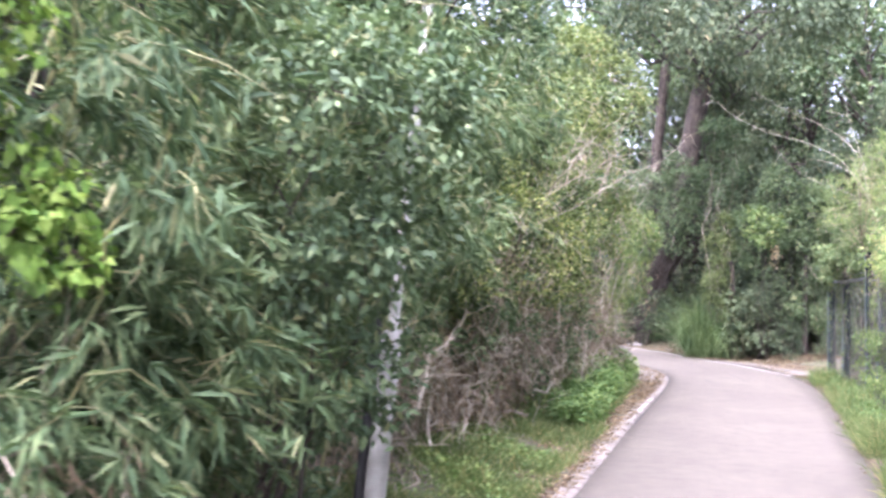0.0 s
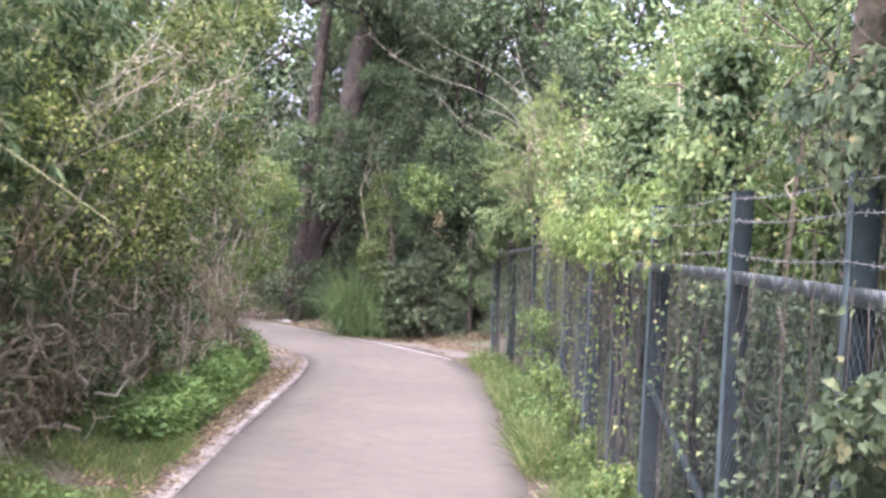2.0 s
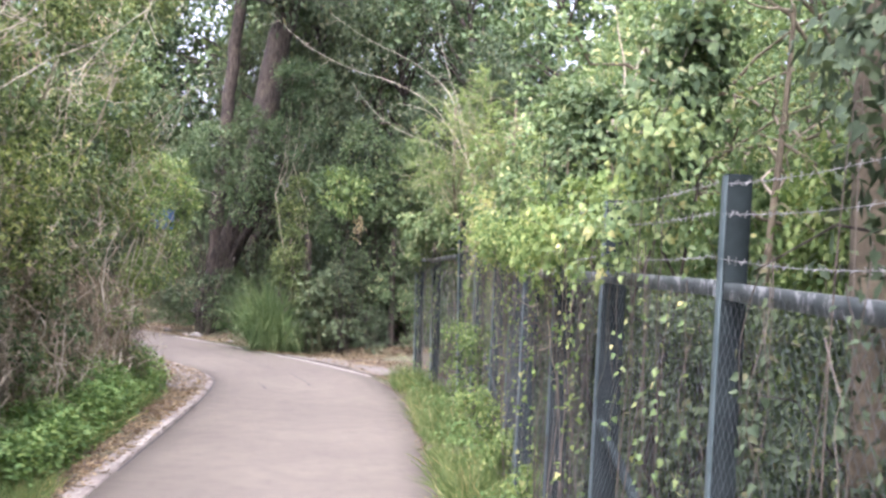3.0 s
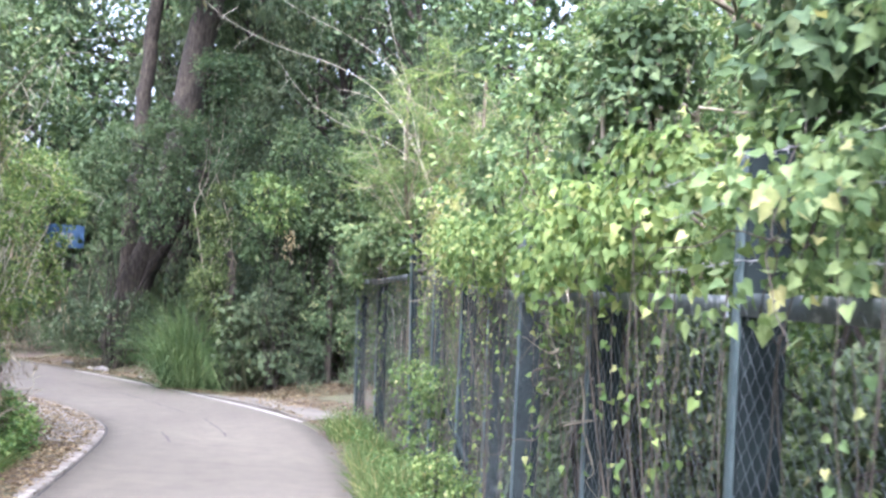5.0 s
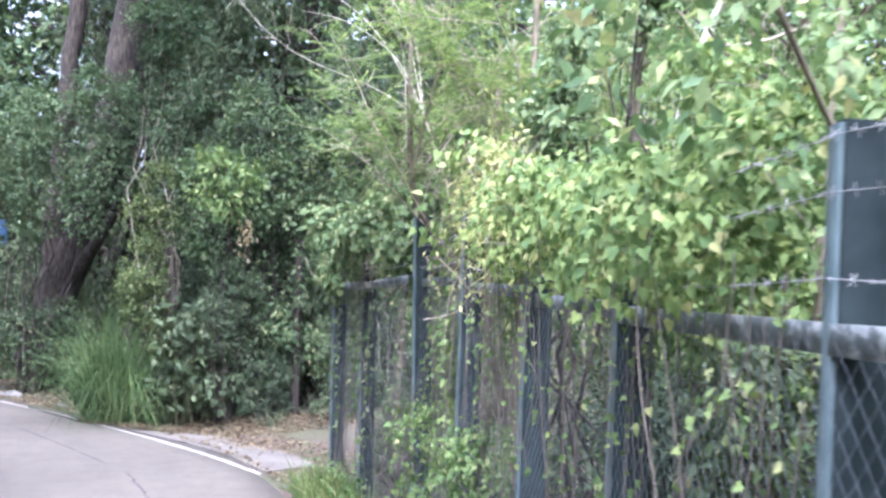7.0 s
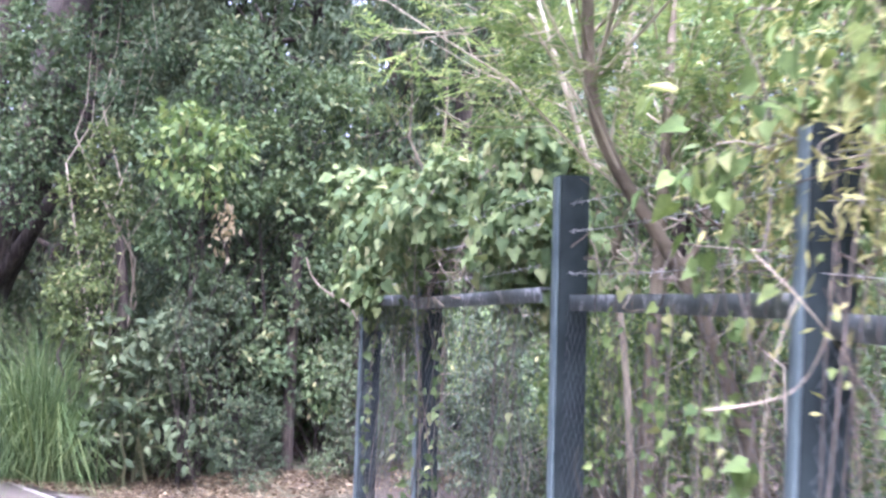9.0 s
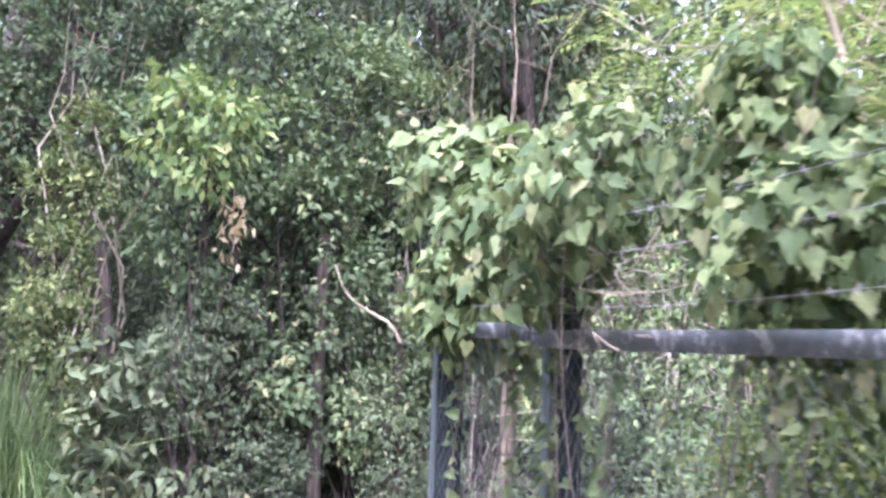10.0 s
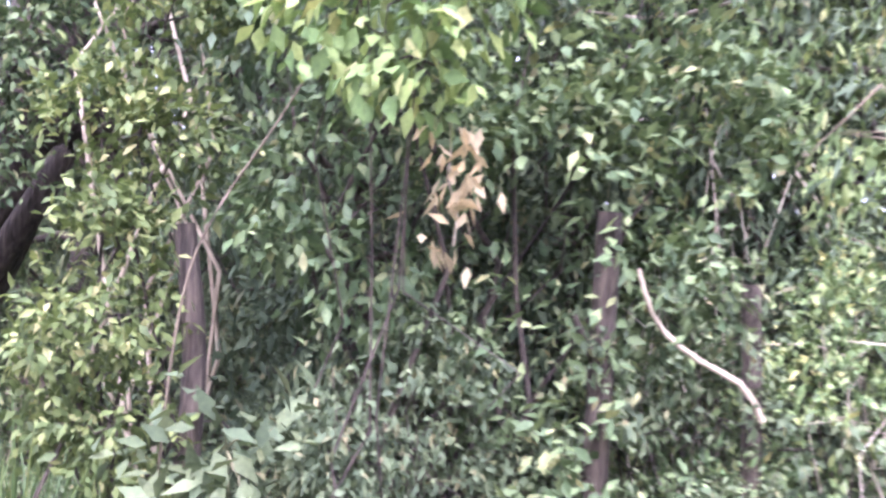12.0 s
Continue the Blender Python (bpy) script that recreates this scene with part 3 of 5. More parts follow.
for x, y, s, t in [(-3.9, 30.3, .6, .8), (-4.8, 31.1, .7, 1.0), (-5.5, 31.7, .6, 1.0), (-6.8, 32.7, .6, .7), (-3.5, 29.6, .5, .9), (-8.6, 33.6, .7, .8), (-6.6, 33.6, .9, 1.2)]:
    plant("broad", x, y, s, t)
# left bank; the nearer plants' dark leaves stand in for inner shade
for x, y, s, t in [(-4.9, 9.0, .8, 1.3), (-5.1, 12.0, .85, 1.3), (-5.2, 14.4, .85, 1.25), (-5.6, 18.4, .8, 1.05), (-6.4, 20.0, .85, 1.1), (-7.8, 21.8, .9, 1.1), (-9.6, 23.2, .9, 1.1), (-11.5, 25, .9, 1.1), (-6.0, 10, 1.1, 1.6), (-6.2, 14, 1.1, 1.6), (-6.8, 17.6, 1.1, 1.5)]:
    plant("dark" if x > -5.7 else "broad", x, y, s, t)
for x, y, s, t in [(-4.6, -8.5, .9, 1.3), (-4.6, -6.2, .9, 1.4), (-4.8, -3.9, .9, 1.5), (-5.0, -1.2, .9, 1.4), (-5.4, 1.6, 1.0, 1.5), (-5.4, 4, .9, 1.5), (-6.6, 7, 1, 1.5), (-6.8, 12.5, 1, 1.6)]:
    plant("broad", x, y, s, t)
# behind the fence
for x, y, s, t in [(4.4, 3.7, .95, 1.6), (4.3, 5.8, .95, 1.5), (4.1, 8.0, 1.0, 1.45), (4.0, 10.2, 1.0, 1.5), (3.6, 12.4, .95, 1.6), (2.9, 20.0, .85, 1.4), (4.2, 14.4, 1.0, 1.8)]:
    plant("vineheap", x, y, s, t)
# dark leaf colour also stands in for the gloom behind the mesh
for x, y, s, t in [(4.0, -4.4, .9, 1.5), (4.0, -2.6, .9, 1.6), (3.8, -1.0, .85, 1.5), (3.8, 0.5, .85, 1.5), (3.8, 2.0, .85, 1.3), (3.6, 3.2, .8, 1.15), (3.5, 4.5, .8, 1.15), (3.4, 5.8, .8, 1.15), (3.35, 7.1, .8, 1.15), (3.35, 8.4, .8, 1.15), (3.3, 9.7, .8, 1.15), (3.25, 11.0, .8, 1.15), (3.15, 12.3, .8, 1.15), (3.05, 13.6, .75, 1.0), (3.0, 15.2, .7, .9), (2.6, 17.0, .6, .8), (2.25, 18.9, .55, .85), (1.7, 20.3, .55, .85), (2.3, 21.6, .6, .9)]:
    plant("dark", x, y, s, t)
for x, y, s, t in [(4.4, 0, 1, 1.4), (4.6, 3.4, 1, 1.4), (4.4, 6.8, 1, 1.5), (4.2, 10.6, 1, 1.5), (4.4, 16.2, .9, 1.3), (3.6, 17.4, .7, 1.0), (3.2, 15.4, .6, .9), (4.0, 19.6, 1, 1.4), (3.4, 24.6, .9, 1.3), (0.6, 27.6, .8, 1.5), (1.6, 27.0, .8, 1.4), (1.0, 28.6, 1.1, 1.9), (2.6, 25.6, .8, 1.3)]:
    plant("pale", x, y, s, t)


def far_wood():
    """Dense wood beyond the near trees."""
    rng = np.random.default_rng(77)
    line, _ = along([(-14.5, -14), (-13.5, 0), (-14, 14), (-20, 24), (-30, 31)], 0.9)
    line2, _ = along([(-32, 46), (-18, 46), (-8, 45), (4, 42), (12, 34), (14, 20), (13, 6), (12, -4)], 0.9)
    s = Shape()
    lob = []
    for x, y in np.concatenate([line, line2]):
        z0 = lie_at(x, y)
        tall = 18 if y > 30 else 13
        for _ in range(13 if y > 30 else 9):
            lob.append((x + rng.normal(0, 1.2), y + rng.normal(0, 1.2), z0 + rng.uniform(0.2, tall), rng.uniform(0.9, 1.7)))
    foliage(s, rng, lob, 130000, 0.46, 0.28, "rhomb", 0.3, 0, 9, 0.0)
    return tagged(new("far_wood", s.mesh("far_wood", M_BROAD)), "dense green wood beyond the nearest trees", "wood", kind="stuff")


far_wood()
# unseen crowns, added to darken the near end of the fence and verge
shade_tree(5.2, -4.6, 301)
shade_tree(5.4, 0.2, 302)


def bamboo(seed, x, y, culms=9, h=5.0, reach=(1.4, 0.4), count=7000):
    """A bamboo clump whose culms arch over towards the road."""
    rng = np.random.default_rng(seed)
    e = base("bamboo_clump", x, y, lie_at(x, y), "arching bamboo clump with long narrow green leaves", "bamboo", "roadside bamboo")
    st, lf = Shape(), Shape()
    for c in range(culms):
        foot = np.array([*rng.normal(0, 0.25, 2), -0.2])
        top = np.array([reach[0] * rng.uniform(0.2, 1.15) + rng.normal(0, 0.4), reach[1] + rng.normal(0, 0.8), h * rng.uniform(0.55, 1.0)])
        p = bent(rng, foot, top, 9, 0.03, 0.5)
        tube(st, p, np.linspace(0.022, 0.005, 9), 5)
        for _ in range(9):
            k = rng.integers(2, 9)
            a = p[k]
            if a[2] < 1.4:
                continue
            d = unit(np.array([*rng.normal(0, 1, 2), -0.1]) + [0.5, 0, 0])
            b = a + d * rng.uniform(0.3, 0.9) - [0, 0, 0.2]
            q = bent(rng, a, b, 4, 0.05, 0.1)
            tube(st, q, np.linspace(0.006, 0.002, 4), 3)
            n = count // (culms * 9)
            t = rng.random((n, 1))
            m = n // 6 + 1                      # leaves fan out in sprays of six
            pts = np.repeat((a + (b - a) * t + rng.normal(0, 0.09, (n, 3)))[:m], 6, 0) + rng.normal(0, 0.012, (6 * m, 3))
            ld = unit(np.repeat(unit(d * 0.7 + rng.normal(0, 0.5, (m, 3)) - [0, 0, 0.5]), 6, 0) + rng.normal(0, 0.38, (6 * m, 3)))
            sz = rng.uniform(0.7, 1.3, 6 * m)
            leaves(lf, pts, ld, unit(rng.normal(0, 0.5, (6 * m, 3)) + [0.3, 0, 0.9]), 0.185 * sz, 0.029 * sz, "rhomb", 0.15, 0.12)
    part("culm", st, M_CULM, e)
    part("foliage", lf, M_BAMBOO, e)
    return e


for k, (x, y, h, r) in enumerate([(-3.1, -5.9, 3.5, (.8, .1)), (-3.3, -5.2, 3.2, (.9, .2)), (-4.4, -8.2, 5.2, (.9, 0)), (-4.0, -6.4, 5.0, (1.2, .2)), (-3.7, -5.0, 5.4, (.9, .2)), (-4.0, -2.6, 5.4, (1.5, .5)), (-4.5, -0.2, 5.6, (1.5, .5)), (-4.9, 2.2, 5.6, (1.3, .2)), (-5.1, 4.4, 5.8, (1.4, .1)), (-5.3, 6.8, 6.0, (1.6, 0)), (-5.4, 9.4, 6.0, (1.5, 0))]):
    bamboo(40 + k, x, y, 10, h, r)


def dead_culm():
    """A dead pale culm arching out of the growth over the verge."""
    rng = np.random.default_rng(58)
    x, y = -4.2, 1.5
    z = lie_at(x, y)
    e = base("bamboo_culm", x, y, z, "dead pale bamboo culm arching over the grass verge", "bamboo")
    line, _ = along([(0, 0, -0.2), (0.45, -0.1, 2.8 - z), (1.2, -0.3, 3.75 - z), (2.1, -0.3, 3.35 - z), (2.95, -0.3, 2.82 - z)], 0.15)
    part("stem", tube(Shape(), line, np.linspace(0.01, 0.003, len(line)), 6), M_CULM, e, "", True)
    for q in range(9):
        c = line[rng.integers(len(line) // 2, len(line))]
        part("side_twig", tube(Shape(), curl(rng, c, c + [rng.uniform(0, .4), rng.normal(0, .2), rng.normal(-.1, .15)], 6, .04), np.linspace(0.004, 0.0015, 6), 4), M_PALETWIG, e)


dead_culm()


def dead_bough(seed, x, y, way, spread_at, n):
    """A dead bough leaning out of the bank, ending in a spray of fine bare twigs."""
    rng = np.random.default_rng(seed)
    z = lie_at(x, y)
    e = base("dead_bough", x, y, z, "pale dead bough with a spray of fine bare twigs", "branch", "dead boughs")
    o = np.array([x, y, z])
    line, _ = along([(0, 0, -0.2)] + [tuple(np.array(p) - o) for p in way], 0.15)
    part("limb", tube(Shape(), line, np.linspace(0.024, 0.005, len(line)), 6), M_BROWN, e, "", True)
    c0 = np.array(spread_at) - o
    for q in range(n):
        a = line[rng.integers(len(line) // 2, len(line))]
        b = c0 + rng.normal(0, 1, 3) * [.45, .55, .5]
        arm = curl(rng, a, b, 8, 0.12)
        s = tube(Shape(), arm, np.linspace(0.006, 0.002, 8), 5)
        for _ in range(6):
            r0 = arm[rng.integers(3, 8)]
            tube(s, curl(rng, r0, r0 + rng.normal(0, .2, 3) - [0, 0, .1], 5, .05), np.linspace(0.0035, 0.0015, 5), 3)
        tagged(part("twig", s, M_TWIG if q % 3 else M_PALETWIG, e), kind="stuff")


dead_bough(231, -4.4, 5.8, [(-3.6, 5.6, 3.2), (-2.8, 5.4, 4.3), (-1.9, 5.2, 4.9)], (-2.2, 5.3, 4.5), 7)
dead_bough(232, -4.5, 10.2, [(-4.0, 10.0, 3.4), (-3.4, 9.7, 4.6), (-2.5, 9.4, 4.9)], (-2.8, 9.5, 4.6), 6)
dead_bough(233, -4.6, 14.5, [(-4.2, 14.4, 3.0), (-3.6, 14.2, 4.4), (-2.9, 14.0, 5.0)], (-3.2, 14.1, 4.7), 6)


def leaning_shrub(seed, x, y, lobes, count, L, W, mat, label, form="rhomb", droop=0.3, stem=None, group="leaning shrubs", dead=0, thick=0.025):
    """A shrub rooted at x, y whose leafy ends lie at given places of the world."""
    rng = np.random.default_rng(seed)
    z0 = lie_at(x, y)
    e = base("shrub", x, y, z0, label, "shrub", group)
    lob = np.array(lobes, float) - [x, y, z0, 0]
    if dead:
        lob[:, 3] *= 0.78
    for cx, cy, cz, q in lob:
        s = tube(Shape(), bent(rng, rng.normal(0, .12, 3) * [1, 1, 0] - [0, 0, .1], (cx, cy, cz), 7, 0.05, 0.12), np.linspace(thick, thick * 0.24, 7), 5)
        for _ in range(4):
            c = np.array([cx, cy, cz])
            tube(s, bent(rng, c, c + rng.normal(0, q * .8, 3), 4, 0.12), np.linspace(0.008, 0.002, 4), 3)
        part("branch", s, stem or M_BARK, e)
    part("foliage", foliage(Shape(), rng, lob, count, L, W, form, droop), mat, e)
    for q in range(dead):                    # dry twigs hanging out of the leaves
        c = np.array(lob[rng.integers(len(lob))][:3])
        d = np.array([rng.uniform(0, .8), rng.normal(0, .55), rng.normal(-.3, .45)])
        line = curl(rng, c, c + d, 7, 0.1)
        s = tube(Shape(), line, np.linspace(0.008, 0.002, 7), 4)
        for _ in range(4):
            r0 = line[rng.integers(2, 7)]
            tube(s, curl(rng, r0, r0 + rng.normal(0, .22, 3), 5, .06), np.linspace(0.004, 0.0015, 5), 3)
        part("dry_twig", s, M_PALETWIG if q % 2 else M_TWIG, e)
    if dead:
        low = lob[lob[:, 2] < np.median(lob[:, 2]) + .2] + [0.1, 0, -.25, .05]
        tagged(part("dead_leaf", foliage(Shape(), rng, low, dead * 36, .17, .012, "rhomb", 1.2), M_THATCH, e, "hanging dead brown leaves"), kind="stuff")
        part("foliage", foliage(Shape(), rng, lob[rng.permutation(len(lob))[:5]] + [0.15, 0, 0, -.1], dead * 45, .1, .042, "rhomb", .4), M_BROAD, e)
    return e


leaning_shrub(61, -3.2, -3.4, [(-2.1, -4.1, 3.1, .5), (-1.75, -4.0, 3.9, .5), (-2.0, -4.6, 4.0, .5), (-2.35, -3.6, 2.1, .5), (-2.6, -3.4, 4.7, .6), (-2.5, -4.3, 2.7, .35), (-2.2, -3.2, 3.3, .5), (-3.15, -2.9, 1.2, .4), (-3.1, -4.2, 5.3, .6)], 10500, .1, .05, M_GLOSS, "glossy broadleaf shrub hanging over the verge")
leaning_shrub(62, -3.3, -6.6, [(-2.85, -6.7, 3.42, .18), (-2.68, -6.6, 3.25, .16), (-2.75, -6.7, 3.02, .17), (-2.55, -6.5, 2.92, .12), (-2.85, -6.7, 4.05, .2), (-2.9, -6.8, 3.7, .14)], 1150, .08, .064, M_BACKLIT, "lime-green creeper over dead twigs, leaves coloured as if backlit", "heart", .5, M_BROWN, thick=.009)
leaning_shrub(63, -5.0, 6.5, [(-4.25, 5.2, 2.4, .5), (-4.05, 6.2, 3.0, .5), (-3.95, 7.0, 3.8, .5), (-3.00, 7.8, 4.9, .45), (-4.15, 8.4, 3.4, .5), (-4.25, 7.6, 2.3, .5), (-3.50, 6.0, 4.5, .5), (-4.55, 9.2, 2.6, .5), (-2.80, 7.4, 5.5, .4), (-4.45, 4.4, 3.4, .5), (-3.80, 4.6, 4.6, .6)], 6800, .085, .036, M_OLIVE, "twiggy shrub with small yellow-green leaves", stem=M_PALETWIG, dead=26)
leaning_shrub(64, -4.6, 11, [(-3.90, 9.8, 3.9, .5), (-4.00, 10.6, 3.0, .5), (-4.10, 11.6, 2.2, .5), (-4.10, 12.0, 3.4, .55), (-4.10, 13.0, 2.6, .5), (-4.40, 10.6, 4.8, .6), (-4.30, 12.6, 4.4, .6), (-3.60, 10.8, 5.2, .45), (-4.20, 13.8, 3.6, .5)], 9000, .085, .036, M_OLIVE, "twiggy shrub with small yellow-green leaves", stem=M_PALETWIG, dead=16)
leaning_shrub(65, -4.7, 17, [(-3.45, 17.0, 3.5, .34), (-3.78, 17.4, 2.9, .38), (-3.5, 16.4, 3.85, .36), (-3.75, 15.8, 3.2, .42), (-3.85, 17.9, 2.4, .36), (-3.9, 16.6, 2.2, .42), (-3.9, 15.4, 4.0, .45), (-4.1, 17.6, 3.8, .5), (-4.2, 16.2, 1.6, .45), (-4.5, 18.6, 2.2, .5), (-4.7, 18.8, 3.4, .6), (-4.4, 15.4, 4.8, .6)], 9500, .085, .036, M_VINE, "yellow-green shrub leaning towards the bend", stem=M_PALETWIG, dead=12)
leaning_shrub(71, -4.9, 12.6, [(-3.75, 13.5, 5.2, .45), (-3.65, 14.0, 4.4, .42), (-3.4, 14.0, 6.3, .5), (-3.8, 12.5, 5.9, .55), (-3.6, 11.0, 5.7, .5), (-3.7, 9.4, 4.9, .45), (-3.5, 8.2, 5.7, .5), (-3.5, 9.2, 6.6, .6), (-3.9, 14.6, 7.0, .7), (-3.8, 11.6, 7.0, .6), (-4.0, 14.4, 3.4, .4)], 9000, .09, .042, M_SHRUB, "tall olive-green shrub hung with dry twigs", stem=M_TWIG, dead=6)
leaning_shrub(72, -4.6, 7.4, [(-3.25, 7.0, 3.3, .36), (-3.4, 6.2, 2.75, .36), (-3.5, 7.8, 2.6, .36), (-3.5, 8.8, 3.3, .42), (-3.65, 9.8, 2.7, .38), (-3.4, 5.4, 3.6, .4), (-3.5, 6.4, 4.2, .45), (-3.8, 10.6, 3.7, .45), (-3.9, 4.6, 2.7, .4)], 4500, .085, .04, M_OLIVE, "yellow-green shrub growing through olive twigs", stem=M_TWIG)


leaning_shrub(69, -4.7, 8.4, [(-3.95, 8.0, 1.7, .3), (-3.85, 9.2, 2.0, .3), (-4.05, 6.6, 1.9, .3), (-3.95, 10.3, 1.5, .28), (-3.9, 11.5, 1.9, .3), (-4.1, 5.3, 1.7, .3), (-4.1, 7.3, 1.2, .24), (-4.0, 8.7, 1.1, .24), (-3.95, 10.9, 1.1, .24), (-4.1, 6.0, 1.0, .22), (-4.0, 12.6, 1.5, .28)], 3600, .085, .042, M_BROAD, "green leafy shoots growing through the dead brush", stem=M_TWIG)
leaning_shrub(66, -5.6, 30.4, [(-6.3, 30.0, 4.3, .5), (-6.1, 30.0, 5.1, .5), (-5.6, 29.9, 5.6, .5), (-5.3, 29.9, 4.9, .55), (-4.9, 29.9, 4.4, .45), (-4.6, 29.9, 5.0, .45), (-5.7, 30.0, 4.2, .45), (-5.0, 29.9, 5.7, .4), (-6.6, 30.1, 4.8, .4), (-4.4, 29.8, 4.3, .35), (-4.2, 29.8, 5.1, .42), (-3.95, 29.7, 4.5, .4), (-4.3, 29.8, 5.9, .42), (-3.9, 29.7, 5.5, .36), (-5.6, 29.9, 3.6, .4), (-4.6, 29.8, 3.7, .36), (-4.6, 29.9, 6.3, .36)], 12500, .1, .05, M_BROAD, "tall broadleaf bush before the old trunks")
leaning_shrub(77, -5.7, 30.9, [(-6.5, 30.4, 1.3, .35), (-6.1, 30.3, 1.05, .32), (-5.65, 30.3, 1.35, .35), (-5.2, 30.3, 1.55, .35), (-4.85, 30.3, 1.25, .32), (-5.4, 30.2, 1.0, .3), (-4.95, 30.3, .95, .3), (-6.8, 30.6, .95, .3)], 3600, .1, .055, M_DARK, "low dark evergreen bush at the foot of the leaning tree")
leaning_shrub(70, -2.95, 28.7, [(-3.2, 28.4, 7.3, .45), (-2.9, 28.4, 6.7, .4), (-2.6, 28.4, 7.2, .45), (-3.3, 28.5, 6.1, .35), (-2.8, 28.4, 5.4, .35), (-2.5, 28.3, 6.0, .35)], 4200, .1, .05, M_BROAD, "slender light green sapling with a pale stem", stem=M_TWIG)
leaning_shrub(67, -1.9, 26.7, [(-2.0, 26.3, 2.0, .22), (-1.8, 26.3, 1.7, .24), (-2.15, 26.3, 1.5, .24), (-1.65, 26.25, 1.4, .24), (-1.9, 26.2, 1.1, .27), (-1.5, 26.25, .9, .27), (-2.1, 26.25, .8, .25), (-1.2, 26.4, .7, .25)], 760, .18, .08, M_DARK, "low plant with large long leaves", stem=M_STEM)
leaning_shrub(68, -2.75, 26.9, [(-2.95, 26.7, 2.5, .26), (-2.65, 26.6, 2.6, .26), (-2.95, 26.95, 2.1, .26), (-2.6, 26.6, 2.05, .26), (-2.7, 26.7, 2.95, .28), (-2.5, 26.6, 1.5, .25), (-2.55, 26.8, 3.5, .3), (-2.9, 26.9, 3.6, .3), (-2.6, 26.9, 4.2, .3)], 4200, .085, .042, M_SHRUB, "yellow-green small-leaved shrub round the broken trunk", stem=M_BARK)
leaning_shrub(73, -1.2, 26.2, [(-1.5, 25.6, 4.05, .22), (-1.2, 25.5, 4.15, .22), (-1.05, 25.5, 4.3, .22), (-1.25, 25.5, 3.85, .18), (-1.5, 25.7, 4.5, .25)], 700, .13, .075, M_VINE, "drooping bough of large light green leaves", droop=.8, thick=.011)
leaning_shrub(74, 2.8, 7.15, [(2.6, 7.1, 3.1, .25), (2.55, 7.1, 3.45, .28), (2.62, 7.1, 3.8, .3), (2.7, 7.15, 4.15, .3)], 2600, .07, .06, M_BROAD, "dark creeper clothing a broken trunk", "heart", .7, group="creeper-clad trunks")
leaning_shrub(75, 3.15, 4.8, [(2.88, 4.7, 3.75, .24), (2.98, 4.75, 4.05, .3), (3.08, 4.8, 4.4, .3)], 1700, .085, .07, M_BROAD, "dark creeper hanging from a stem behind the fence", "heart", .8, group="creeper-clad trunks")
leaning_shrub(76, 2.55, 13.2, [(2.2, 13.0, 3.85, .2), (2.32, 13.0, 4.1, .2), (2.45, 13.0, 4.35, .2), (2.6, 13.0, 4.6, .22), (2.75, 13.0, 4.85, .24), (2.9, 13.0, 5.15, .26), (2.15, 13.0, 3.5, .2)], 3200, .06, .045, M_BROAD, "creeper climbing along a leaning branch", "heart", .7, group="creeper-clad trunks")


# ---- the fence ----
POST_TOPS = [(2.8, -5.7), (2.76, -3.35), (2.72, -0.98), (2.65, 1.49), (2.43, 4.1), (2.3, 6.3), (2.17, 8.45), (2.14, 10.8), (2.0, 12.75), (1.76, 14.55), (1.49, 17.09), (0.99, 19.65), (0.63, 21.3)]   # places at 2.2 m up
RAIL_Z, ARM_Z = 2.75, 3.25
ARMS = [1] * 9 + [1.0, 1.02, 0.97, 0.84]        # the farther posts end lower
LEANS = [0, 0, 0, 0, 0.3, 0.6, 0.6, 1.0, 1.4, 1.8, 4.2, 3.6, 3.0]        # degrees towards the road, post by post
POSTS = [(x + math.tan(radians(a)) * 2.2, y) for (x, y), a in zip(POST_TOPS, LEANS)]
fence = base("chain_link_fence", *POSTS[3], 0, "blue-grey steel chain-link fence with barbed wire, overgrown", "fence")
RAILS = [2.75, 2.75, 2.75, 2.77, 2.75, 2.72, 2.7, 2.7, 2.75, 2.81, 2.8, 2.7, 2.68]
to_fence = Matrix.Translation((-POSTS[3][0], -POSTS[3][1], 0))


def fence_part(name, shape, mat, m, label="", parent=None):
    ob = part(name, shape, mat, parent or fence, label)
    ob.matrix_local = to_fence @ m if parent is None else m
    return ob


def fpose(k, q):
    """Stands at post k, x towards q, y away from the road, leaning as the post does."""
    p = POSTS[k]
    t = unit(np.array(q, float) - np.array(p, float))
    a = math.tan(radians(LEANS[k]))
    return Matrix(((t[0], t[1], -a * t[1], p[0]), (t[1], -t[0], a * t[0], p[1]), (0, 0, 1, 0), (0, 0, 0, 1)))


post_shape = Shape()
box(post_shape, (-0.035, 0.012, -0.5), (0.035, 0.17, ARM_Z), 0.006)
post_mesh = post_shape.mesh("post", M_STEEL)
# the plate's paler paint also carries the light on the road side
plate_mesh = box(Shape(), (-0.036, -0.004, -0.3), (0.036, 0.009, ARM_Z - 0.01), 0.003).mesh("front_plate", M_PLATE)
for k, p in enumerate(POSTS):
    q = POSTS[k + 1] if k + 1 < len(POSTS) else (2 * p[0] - POSTS[k - 1][0], 2 * p[1] - POSTS[k - 1][1])
    m = fpose(k, q) @ Matrix.Translation((0, 0, RAILS[k] - RAIL_Z)) @ Matrix.Diagonal((1, 0.74 if k < 4 else 1.0, ARMS[k], 1))
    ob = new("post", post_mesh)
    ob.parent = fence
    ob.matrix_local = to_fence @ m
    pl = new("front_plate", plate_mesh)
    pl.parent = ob
